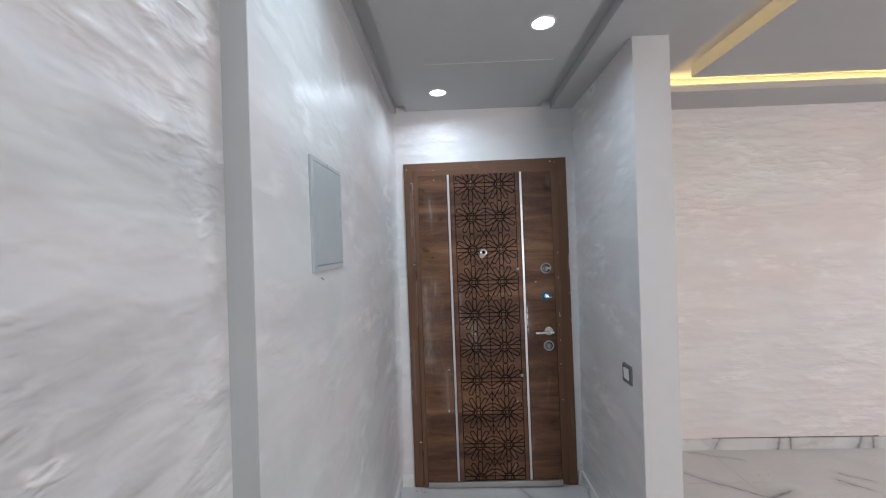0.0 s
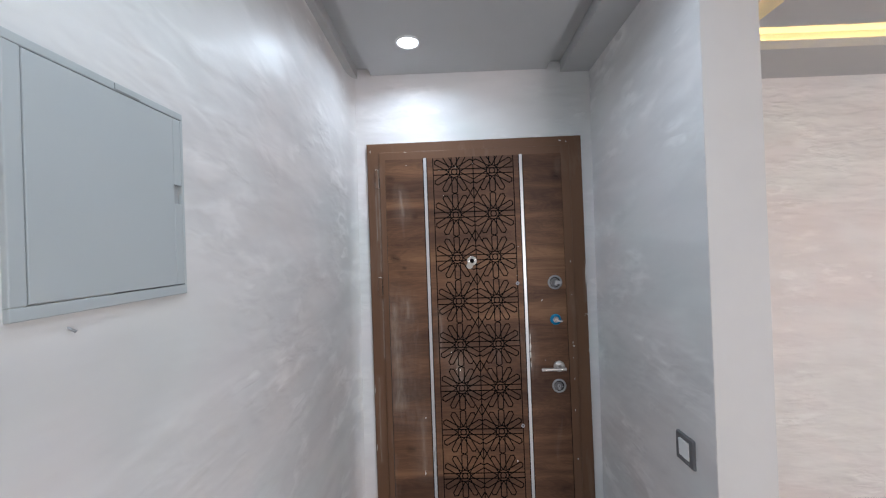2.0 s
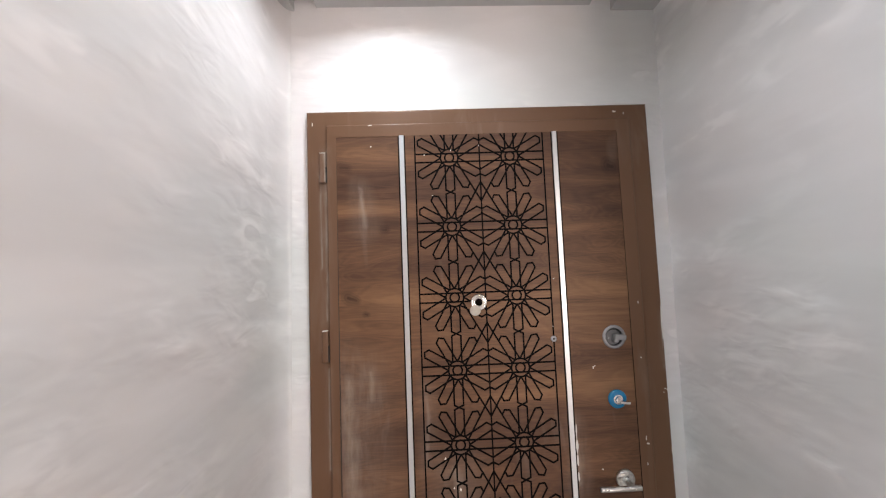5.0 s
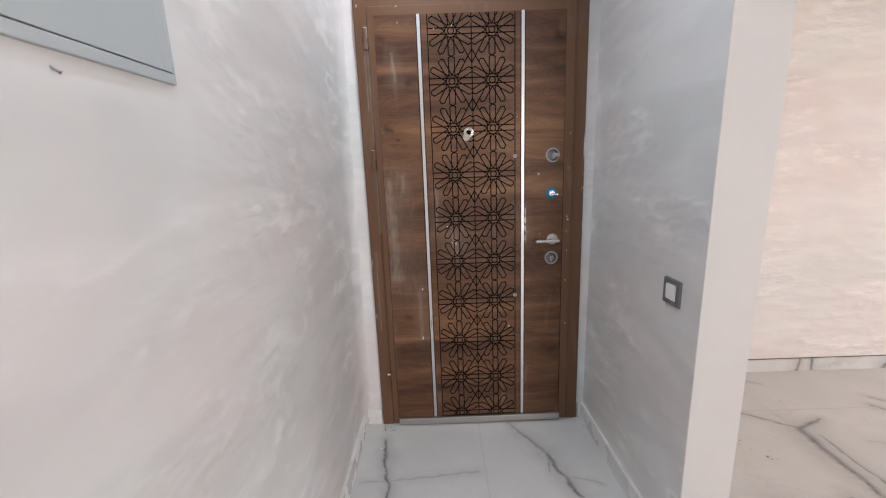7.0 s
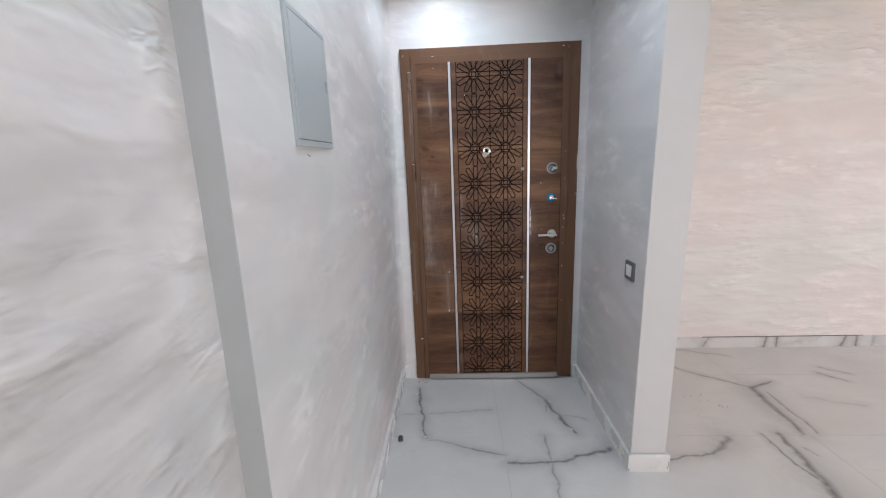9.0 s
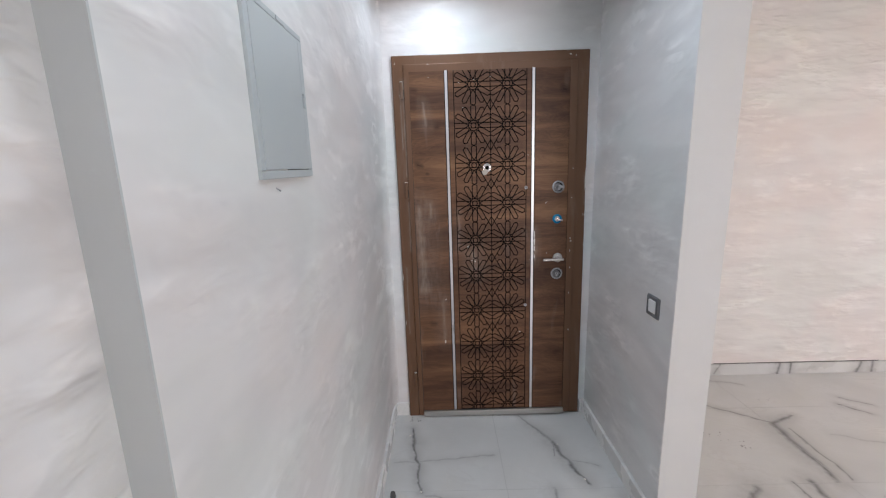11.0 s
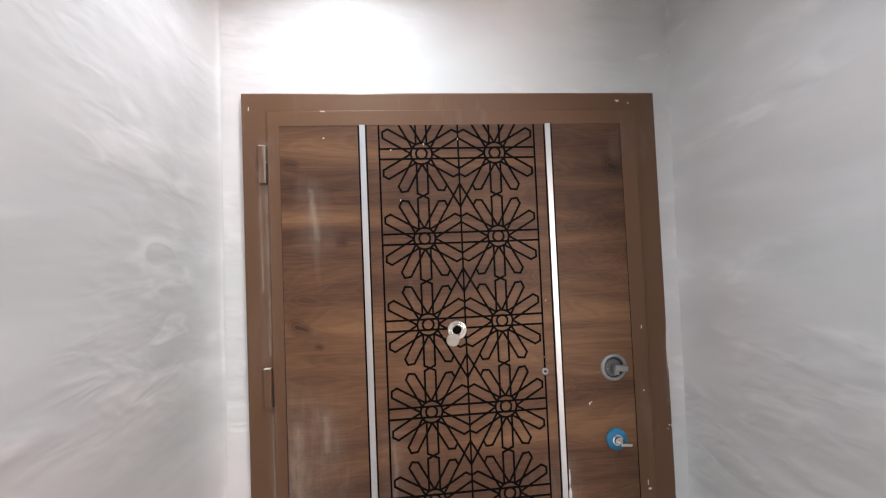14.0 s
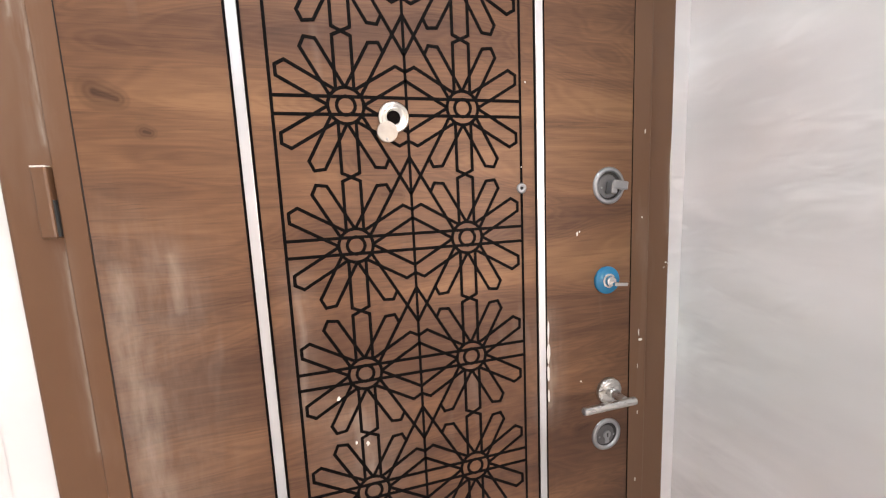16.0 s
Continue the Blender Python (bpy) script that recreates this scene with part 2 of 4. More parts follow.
def walnut():
    """Laminate with level walnut grain, bands, knots and worn plaster smears."""
    m, nt, bsdf = material("walnut laminate")
    own = position(nt, (1, 1, 1), (0, 0, 0), True)
    bands = noise_tex(nt, position(nt, (0.45, 1, 7.0), (0, 1.5, 0), True), 1.0, 2.0, 0.5, 0.4)
    grain = noise_tex(nt, position(nt, (5.0, 1, 90.0), (0, 1.0, 0), True), 1.0, 6.0, 0.72, 1.6)
    figure = noise_tex(nt, position(nt, (1.5, 1, 9.0), (0, -2, 0), True), 1.0, 2.0, 0.5, 1.6)
    # growth rings cut flat: fine contours that wander into arches
    rings = maths(nt, "SINE", maths(nt, "MULTIPLY", figure, 120.0))
    streak = maths(nt, "ADD", maths(nt, "MULTIPLY", grain, 0.26), maths(nt, "MULTIPLY", figure, 0.46))
    tone = maths(nt, "MULTIPLY_ADD", rings, 0.022, maths(nt, "ADD", streak, maths(nt, "MULTIPLY", bands, 0.50)))
    # the sheet's own dark and pale bands, running right across
    level = nt.nodes.new("ShaderNodeSeparateXYZ")
    nt.links.new(own, level.inputs[0])
    height = maths(nt, "MULTIPLY_ADD", figure, 0.10, level.outputs[2])
    for z, half, deep in BANDS:
        k = maths(nt, "SUBTRACT", 1.0, maths(nt, "DIVIDE", maths(nt, "ABSOLUTE", maths(nt, "SUBTRACT", height, z + 0.05)), half), clamp=True)
        tone = maths(nt, "MULTIPLY_ADD", k, deep, tone)
    col = ramp(nt, tone, [(0.40, (0.054, 0.025, 0.015)), (0.54, (0.101, 0.047, 0.026)), (0.66, (0.162, 0.079, 0.041)), (0.80, (0.240, 0.124, 0.062))])
    # short dark pores along the grain
    lines = noise_tex(nt, position(nt, (9.0, 1, 260.0), (0, 1.2, 0), True), 1.0, 2.0, 0.6, 1.0)
    lines = ramp(nt, lines, [(0.34, grey(0.55)), (0.42, grey(0.0))])
    col = mix(nt, maths(nt, "MULTIPLY", lines, ramp(nt, figure, [(0.35, grey(0.9)), (0.65, grey(0.25))])), col, (0.050, 0.023, 0.013))
    vor = nt.nodes.new("ShaderNodeTexVoronoi")
    vor.inputs["Scale"].default_value = 1.0
    warp = nt.nodes.new("ShaderNodeVectorMath")
    warp.operation = "MULTIPLY_ADD"
    noise_node = node(nt, "ShaderNodeTexNoise", Scale=7.0, Detail=2.0)
    nt.links.new(own, noise_node.inputs["Vector"])
    nt.links.new(noise_node.outputs["Color"], warp.inputs[0])
    warp.inputs[1].default_value = (0.5, 0.0, 0.5)
    nt.links.new(position(nt, (2.2, 0.0, 3.3), (0, 0, 0), True), warp.inputs[2])
    nt.links.new(warp.outputs[0], vor.inputs["Vector"])
    knot = ramp(nt, vor.outputs["Distance"], [(0.0, grey(1.0)), (0.09, grey(0.55)), (0.17, grey(0.0))])
    col = mix(nt, maths(nt, "MULTIPLY", knot, 0.32), col, (0.055, 0.026, 0.014))
    # pale vertical wipes of plaster dust
    wipe = noise_tex(nt, position(nt, (13.0, 1, 2.6), (0, 3, 0), True), 1.0, 3.0, 0.5, 0.4)
    wipe = ramp(nt, wipe, [(0.64, grey(0.0)), (0.78, grey(0.20))])
    col = mix(nt, wipe, col, (0.40, 0.34, 0.29))
    # placed knots and plaster smears
    sw_in = nt.nodes.new("ShaderNodeSeparateXYZ")
    sw_out = nt.nodes.new("ShaderNodeCombineXYZ")
    jitter = nt.nodes.new("ShaderNodeVectorMath")
    jitter.operation = "MULTIPLY_ADD"
    nt.links.new(noise_node.outputs["Color"], jitter.inputs[0])
    jitter.inputs[1].default_value = (0.03, 0.0, 0.05)
    nt.links.new(own, jitter.inputs[2])
    nt.links.new(jitter.outputs[0], sw_in.inputs[0])
    nt.links.new(maths(nt, "SUBTRACT", sw_in.outputs[0], 0.015), sw_out.inputs[0])
    nt.links.new(maths(nt, "SUBTRACT", sw_in.outputs[2], 0.025), sw_out.inputs[1])
    flatp = sw_out.outputs[0]
    for a, b, w0, w1, depth in KNOTS:
        k = vein_mask(nt, flatp, a, b, w0 * 1.5, w1 * 1.5)
        rings = maths(nt, "MULTIPLY_ADD", maths(nt, "SINE", maths(nt, "MULTIPLY", k, 22.0)), 0.14, 0.86)
        k = maths(nt, "MULTIPLY", maths(nt, "MULTIPLY", k, rings), maths(nt, "MULTIPLY_ADD", grain, depth * 1.5, depth * 0.7), clamp=True)
        col = mix(nt, k, col, (0.036, 0.015, 0.008))
    dust = ramp(nt, noise_tex(nt, position(nt, (60, 1, 14), (0, 0, 0), True), 1.0, 4.0, 0.6), [(0.3, grey(0.35)), (0.65, grey(1.0))])
    for a, b, w0, w1, depth in SMEARS:
        k = maths(nt, "MULTIPLY", maths(nt, "POWER", vein_mask(nt, flatp, a, b, w0, w1), 0.6), depth)
        k = maths(nt, "MULTIPLY", k, dust)
        col = mix(nt, k, col, (0.46, 0.39, 0.33))
    nt.links.new(col, bsdf.inputs["Base Color"])
    nt.links.new(ramp(nt, maths(nt, "ADD", grain, wipe), [(0.3, grey(0.42)), (0.9, grey(0.60))]), bsdf.inputs["Roughness"])
    bsdf.inputs["Specular IOR Level"].default_value = 0.28
    bump(nt, bsdf, grain, 0.10, 0.001)
    return m


RUNS = (((-0.245, 1.97), (-0.243, 1.47), 0.008, 0.007, 0.7), ((-0.262, 1.90), (-0.258, 1.62), 0.006, 0.004, 0.6), ((-0.241, 1.33), (-0.239, 1.05), 0.006, 0.005, 0.6),
        ((-0.268, 0.95), (-0.266, 0.55), 0.007, 0.006, 0.6), ((0.742, 1.46), (0.742, 1.30), 0.004, 0.004, 0.9))


def brown_steel():
    m, nt, bsdf = material("brown painted steel")
    n = noise_tex(nt, position(nt), 4.0, 5.0, 0.6)
    smear = noise_tex(nt, position(nt, (10, 10, 2.2)), 1.0, 4.0, 0.6, 0.5)
    smear = ramp(nt, smear, [(0.58, grey(0.0)), (0.80, grey(0.24))])
    col = mix(nt, n, (0.125, 0.060, 0.030), (0.155, 0.077, 0.040))
    col = mix(nt, smear, col, (0.34, 0.27, 0.22))
    # chalky runs of dried filler down the hinge side
    sep, flat = nt.nodes.new("ShaderNodeSeparateXYZ"), nt.nodes.new("ShaderNodeCombineXYZ")
    nt.links.new(position(nt), sep.inputs[0])
    nt.links.new(maths(nt, "MULTIPLY_ADD", smear, 0.03, sep.outputs[0]), flat.inputs[0])
    nt.links.new(sep.outputs[2], flat.inputs[1])
    chalk = ramp(nt, noise_tex(nt, position(nt, (90, 90, 9)), 1.0, 4.0, 0.65, 0.3), [(0.38, grey(0.15)), (0.60, grey(1.0))])
    for a, b, w0, w1, depth in RUNS:
        k = maths(nt, "MULTIPLY", maths(nt, "MULTIPLY", vein_mask(nt, flat.outputs[0], a, b, w0, w1), chalk), depth, clamp=True)
        col = mix(nt, k, col, (0.33, 0.29, 0.25))
    nt.links.new(col, bsdf.inputs["Base Color"])
    nt.links.new(ramp(nt, n, [(0.3, grey(0.34)), (0.7, grey(0.48))]), bsdf.inputs["Roughness"])
    bsdf.inputs["Specular IOR Level"].default_value = 0.42
    fine = noise_tex(nt, position(nt), 160.0, 3.0, 0.6)
    bump(nt, bsdf, maths(nt, "MULTIPLY_ADD", n, 2.0, fine), 0.07, 0.002)
    return m


def marble(name, veins, base=(0.74, 0.735, 0.72), rough=0.13, flat="xy", faint=0.5):
    m, nt, bsdf = material(name)
    raw = nt.nodes.new("ShaderNodeNewGeometry").outputs["Position"]
    wob = node(nt, "ShaderNodeTexNoise", Scale=6.5, Detail=4.0, Roughness=0.58)
    nt.links.new(raw, wob.inputs["Vector"])
    warp = nt.nodes.new("ShaderNodeVectorMath")
    warp.operation = "MULTIPLY_ADD"
    nt.links.new(wob.outputs["Color"], warp.inputs[0])
    warp.inputs[1].default_value = (0.07, 0.07, 0.0) if flat == "xy" else (0.01, 0.0, 0.0)
    nt.links.new(raw, warp.inputs[2])
    off = nt.nodes.new("ShaderNodeVectorMath")
    off.operation = "SUBTRACT"
    off.inputs[1].default_value = (0.035, 0.035, 0.0) if flat == "xy" else (0.005, 0.0, 0.0)
    nt.links.new(warp.outputs[0], off.inputs[0])
    p = off.outputs[0]
    if flat == "xz":
        sw = nt.nodes.new("ShaderNodeSeparateXYZ")
        cb = nt.nodes.new("ShaderNodeCombineXYZ")
        nt.links.new(p, sw.inputs[0])
        nt.links.new(sw.outputs[0], cb.inputs[0])
        nt.links.new(sw.outputs[2], cb.inputs[1])
        p = cb.outputs[0]
    total = None
    for a, b, w0, w1, depth in veins:
        k = maths(nt, "MULTIPLY", vein_mask(nt, p, a, b, w0 * 1.15, w1 * 1.15, 5.5, 0.42), depth)
        total = k if total is None else maths(nt, "MAXIMUM", total, k)
    cloud = noise_tex(nt, position(nt), 2.4, 4.0, 0.6, 0.6)
    soft = noise_tex(nt, position(nt, (1.0, 2.4, 1.0), (0, 0, 35)), 2.0, 5.0, 0.6, 1.4)
    soft = ramp(nt, soft, [(0.47, grey(0.0)), (0.5, grey(faint)), (0.53, grey(0.0))])
    col = mix(nt, cloud, tuple(c * 0.76 for c in base), base)
    col = mix(nt, maths(nt, "MULTIPLY", soft, ramp(nt, cloud, [(0.45, grey(0.0)), (0.65, grey(0.5))])), col, (0.50, 0.48, 0.46))
    if total is not None:
        body = maths(nt, "MULTIPLY", total, ramp(nt, noise_tex(nt, raw, 26.0, 4.0, 0.6), [(0.3, grey(0.75)), (0.6, grey(1.15))]), clamp=True)
        col = mix(nt, body, col, (0.165, 0.158, 0.155))
    nt.links.new(col, bsdf.inputs["Base Color"])
    nt.links.new(ramp(nt, noise_tex(nt, position(nt), 6.0, 4.0), [(0.3, grey(rough)), (0.75, grey(rough * 2.0))]), bsdf.inputs["Roughness"])
    return m


FLOOR_VEINS = (
    ((-0.265, 2.27), (-0.235, 2.13), 0.012, 0.020, 0.9), ((-0.235, 2.13), (-0.18, 1.81), 0.014, 0.010, 0.9),
    ((0.39, 2.38), (0.52, 2.14), 0.010, 0.022, 0.6), ((0.52, 2.14), (0.625, 1.83), 0.022, 0.016, 0.85),
    ((0.52, 2.14), (0.52, 2.02), 0.016, 0.006, 0.6), ((0.55, 2.0), (0.72, 1.95), 0.010, 0.006, 0.4),
    ((-0.16, 1.79), (0.06, 1.71), 0.006, 0.014, 0.55), ((0.06, 1.71), (0.22, 1.665), 0.014, 0.008, 0.7),
    ((0.235, 1.605), (0.5, 1.625), 0.014, 0.012, 0.9), ((0.5, 1.625), (0.755, 1.715), 0.012, 0.026, 0.9),
    ((0.45, 1.80), (0.44, 1.38), 0.014, 0.010, 0.55), ((-0.34, 1.99), (0.19, 2.035), 0.009, 0.012, 0.4),
    ((1.0, 1.64), (1.25, 1.675), 0.010, 0.014, 0.75), ((1.25, 1.675), (1.40, 1.79), 0.016, 0.034, 0.75),
    ((1.50, 2.52), (1.62, 2.42), 0.010, 0.010, 0.6), ((1.62, 2.42), (1.85, 2.26), 0.010, 0.014, 0.75),
    ((1.85, 2.26), (2.02, 2.32), 0.034, 0.014, 0.8), ((1.85, 2.25), (1.80, 1.83), 0.040, 0.026, 0.8),
    ((1.90, 2.2), (1.88, 1.83), 0.012, 0.012, 0.7), ((1.58, 1.815), (1.585, 1.62), 0.010, 0.012, 0.8),
    ((1.585, 1.62), (1.62, 1.40), 0.012, 0.014, 0.8), ((1.68, 1.815), (1.60, 1.42), 0.024, 0.046, 0.8),
    ((1.72, 1.72), (1.74, 1.66), 0.010, 0.004, 0.6), ((2.48, 2.50), (2.60, 2.41), 0.012, 0.008, 0.7),
    ((2.40, 2.42), (2.50, 2.32), 0.012, 0.008, 0.7), ((1.68, 2.79), (1.98, 2.66), 0.010, 0.006, 0.5),
    ((2.08, 2.14), (2.35, 2.06), 0.014, 0.012, 0.3), ((1.62, 1.40), (1.68, 0.9), 0.046, 0.03, 0.7),
)
SKIRT_VEINS = (
    ((1.88, 0.015), (1.92, 0.085), 0.012, 0.012, 0.7), ((2.335, 0.0), (2.345, 0.085), 0.020, 0.018, 0.95),
    ((2.425, 0.0), (2.425, 0.085), 0.014, 0.016, 0.95), ((2.90, 0.0), (2.93, 0.085), 0.022, 0.018, 0.9),
    ((3.01, 0.0), (3.01, 0.085), 0.020, 0.018, 0.9), ((3.13, 0.0), (3.13, 0.085), 0.03, 0.03, 0.4),
    ((2.46, 0.02), (2.6, 0.05), 0.03, 0.02, 0.2),
)
tile_mat = marble("polished marble tile", FLOOR_VEINS)
skirt_mat = marble("marble skirting", SKIRT_VEINS, rough=0.2, flat="xz", faint=0.2)
skirt_plain = marble("pale marble skirting", (), (0.84, 0.83, 0.815), 0.2, faint=0.25)
grout = paint("pale grout", (0.50, 0.495, 0.485), 0.5)
wood = walnut()
brown = brown_steel()


def glow(name, colour, strength):
    m, nt, bsdf = material(name)
    bsdf.inputs["Emission Color"].default_value = (*colour, 1)
    bsdf.inputs["Emission Strength"].default_value = strength
    return m


lamp_glow = glow("lit lamp diffuser", (0.90, 0.96, 1.0), 14.0)
led_glow = glow("warm light strip", (1.0, 0.68, 0.24), LED)

glass = bpy.data.materials.new("window glass")
glass.use_nodes = True
g = glass.node_tree.nodes["Principled BSDF"]
g.inputs["Transmission Weight"].default_value, g.inputs["Roughness"].default_value = 1.0, 0.02


# ---- mesh helpers ----
def part(name, bm, mat, parent=None, label="", smooth=False, at=None):
    me = bpy.data.meshes.new(name)
    bmesh.ops.recalc_face_normals(bm, faces=bm.faces)
    bm.to_mesh(me)
    bm.free()
    me.materials.append(mat)
    if smooth:
        for f in me.polygons:
            f.use_smooth = True
    ob = new(name, me)
    ob.parent = parent
    if at is not None:
        ob.matrix_basis = at
    if label:
        ob["label"] = label
    return ob


def thing(name, m, label, category, group="", kind=""):
    ob = new(name)
    ob.empty_display_size = 0.05
    ob.matrix_basis = m
    return tagged(ob, label, category, group, kind)


def add_box(bm, x0, y0, z0, x1, y1, z1, bevel=0.0):
    made = bmesh.ops.create_cube(bm, size=1.0, matrix=Matrix.LocRotScale(((x0 + x1) / 2, (y0 + y1) / 2, (z0 + z1) / 2), None, (x1 - x0, y1 - y0, z1 - z0)))
    if bevel:
        edges = {e for v in made["verts"] for e in v.link_edges}
        bmesh.ops.bevel(bm, geom=list(edges), offset=bevel, segments=2, affect="EDGES", profile=0.5)
    return bm


def box(x0, y0, z0, x1, y1, z1, bevel=0.0):
    return add_box(bmesh.new(), x0, y0, z0, x1, y1, z1, bevel)


def lathe(rings, seg=32, close=True):
    """Turned about the y axis: rings of (radius, y), y negative to the front."""
    bm = bmesh.new()
    rows = []
    for r, y in rings:
        rows.append([bm.verts.new((r * math.cos(2 * math.pi * i / seg), y, r * math.sin(2 * math.pi * i / seg))) for i in range(seg)])
    for a, b in zip(rows, rows[1:]):
        for i in range(seg):
            bm.faces.new((a[i], a[(i + 1) % seg], b[(i + 1) % seg], b[i]))
    if close:
        bm.faces.new(rows[0])
        bm.faces.new(rows[-1])
    return bm


def extrude_profile(points, y0, y1):
    bm = bmesh.new()
    a = [bm.verts.new((x, y0, z)) for x, z in points]
    b = [bm.verts.new((x, y1, z)) for x, z in points]
    n = len(points)
    for i in range(n):
        bm.faces.new((a[i], a[(i + 1) % n], b[(i + 1) % n], b[i]))
    bm.faces.new(a)
    bm.faces.new(b)
    return bm


def prism(points, z0, z1):
    bm = bmesh.new()
    a = [bm.verts.new((x, y, z0)) for x, y in points]
    b = [bm.verts.new((x, y, z1)) for x, y in points]
    n = len(points)
    for i in range(n):
        bm.faces.new((a[i], a[(i + 1) % n], b[(i + 1) % n], b[i]))
    bm.faces.new(a)
    bm.faces.new(b)
    return bm


def structure(name, bm, mat, label, category):
    return tagged(part(name, bm, mat), label, category, kind="structure")


# ---- the shell ----
TOP = 2.80
XR, XP = 0.800, 0.957          # entry's side wall and the hall side of it
YD, YP, YB = 2.42, 1.580, 2.817  # door wall, end of the side wall, hall's back wall
XE, YS = 4.80, -3.20

# entry's long wall, a little out of square, and the recessed stretch before it
structure("wall_west", prism([(-0.70, 0.603), (-0.362, 0.603), (-0.384, YD), (-0.70, YD)], 0, TOP), plaster_y, "pale silky plaster wall with brushed ripples", "wall")
structure("wall_west_end", box(-0.412, 0.600, 0, -0.3615, 0.603, TOP), end_shade_paint, "smooth end face of the thicker wall, cool shade put into its colour", "wall")
structure("wall_west_recessed", box(-0.70, YS, 0, -0.412, 0.603 - 0.003, TOP), plaster_near, "pale silky plaster wall with brushed ripples, set back", "wall")
# wall with the doorway
bm = box(-0.70, YD, 0, -0.262, YD + 0.2, TOP)
add_box(bm, 0.734, YD, 0, XP, YD + 0.2, TOP)
add_box(bm, -0.262, YD, 2.082, 0.734, YD + 0.2, TOP)
structure("wall_north_entry", bm, plaster_x, "pale silky plaster wall around the entrance door", "wall")


def cove(xw, x1, y0, z0, z1):
    """Hollow plaster fillet from the side wall at xw to the door wall at x1, starting at y0."""
    bm = bmesh.new()
    n, rows = 14, []
    for z in (z0, z1):
        row = []
        for i in range(n + 1):
            a = math.pi / 2 * i / n
            row.append(bm.verts.new((xw + (x1 - xw) * (1 - math.cos(a)), y0 + (YD - 0.0015 - y0) * math.sin(a), z)))
        rows.append(row)
    for i in range(n):
        bm.faces.new((rows[0][i], rows[0][i + 1], rows[1][i + 1], rows[1][i]))
    # closed at foot, head and back by faces with corners of their own, to keep the hollow smooth
    caps = []
    for row in rows:
        cap = [bm.verts.new(v.co) for v in row] + [bm.verts.new((xw, YD - 0.0015, row[0].co.z))]
        bm.faces.new(cap)
        caps.append(cap)
    bm.faces.new((caps[0][0], caps[0][-1], caps[1][-1], caps[1][0]))
    bm.faces.new((caps[0][-1], caps[0][-2], caps[1][-2], caps[1][-1]))
    return bm


ob = structure("plaster_cove_west", cove(-0.3825, -0.354, YD - 0.10, 0.080, 2.44), plaster_y, "white plaster rounding the corner beside the door", "trim")
for f in ob.data.polygons:
    f.use_smooth = f.index < 14
structure("wall_entry_east", box(XR, YP, 0, XP, YD, TOP), plaster_east, "pale silky plaster side wall ending in a pier", "wall")
structure("pier_face", box(XR + 0.001, YP - 0.003, 0, XP + 0.001, YP, TOP), edge_paint, "smooth off-white end face of the side wall", "wall")
structure("wall_hall_west", box(XP - 0.15, YD + 0.2, 0, XP, YB, TOP), plaster_room, "plaster side of the hall", "wall")
structure("wall_hall_north", box(XP - 0.15, YB, 0, XE + 0.2, YB + 0.2, TOP), plaster_room, "warm white silky plaster wall with fine level ripples", "wall")


def wall_with_hole(axis, pos, a0, a1, h0, h1, z0, z1, thick):
    bm = bmesh.new()
    pieces = ((a0, h0, 0, TOP), (h1, a1, 0, TOP), (h0, h1, 0, z0), (h0, h1, z1, TOP))
    for p0, p1, q0, q1 in pieces:
        if p1 - p0 < 1e-4 or q1 - q0 < 1e-4:
            continue
        if axis == "x":
            add_box(bm, pos, p0, q0, pos + thick, p1, q1)
        else:
            add_box(bm, p0, pos - thick, q0, p1, pos, q1)
    return bm


# unseen walls and windows, added to close the hall and hold the daylight lamps
structure("wall_east", wall_with_hole("x", XE, YS, YB, 0.20, 2.50, 0.2, 2.3, 0.2), plaster_y, "assumed plaster wall with a wide window, out of view", "wall")
structure("wall_south", wall_with_hole("y", YS, -0.70, XE + 0.2, 1.65, 3.55, 0.8, 2.1, 0.2), plaster_x, "assumed plaster wall with a window, out of view", "wall")


def window(name, m, w, h):
    ob = thing(name, m, "assumed white framed window with two clear panes, out of view", "window", kind="structure")
    bm = box(-w / 2, 0, 0, w / 2, 0.06, 0.06)
    add_box(bm, -w / 2, 0, h - 0.06, w / 2, 0.06, h)
    for x in (-w / 2, -0.03, w / 2 - 0.06):
        add_box(bm, x, 0, 0.06, x + 0.06, 0.06, h - 0.06)
    part("window_frame", bm, window_white, ob)
    for x in (-w / 2 + 0.06, 0.03):
        p = part("pane", box(x, 0.028, 0.06, x + w / 2 - 0.09, 0.034, h - 0.06), glass, ob)
        p.visible_shadow = False


window("assumed_window_1", pose(XE + 0.10, 1.35, 0.2, 0, 0, -90), 2.3, 2.1)
window("assumed_window_2", pose(2.6, YS - 0.17, 0.8), 1.9, 1.3)

# entry ceiling: a middle panel with a shadow slot along both sides
profile = [(-0.45, TOP), (-0.45, 2.432), (-0.345, 2.432), (-0.345, 2.478), (-0.277, 2.478), (-0.277, 2.443),
           (0.593, 2.443), (0.593, 2.478), (0.660, 2.478), (0.660, 2.424), (0.957, 2.424), (0.957, TOP)]
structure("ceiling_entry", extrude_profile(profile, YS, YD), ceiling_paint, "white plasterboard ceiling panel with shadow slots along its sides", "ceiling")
# hall ceiling: lowered border, lit step and dropped middle field
bm = bmesh.new()
ix0, ix1, iy0, iy1 = 1.295, 4.46, -2.85, 2.477
for x0, y0, x1, y1 in ((XP, YS, ix0, YB), (ix1, YS, XE, YB), (ix0, YS, ix1, iy0), (ix0, iy1, ix1, YB)):
    add_box(bm, x0, y0, 2.52, x1, y1, 2.565)
s = 0.06
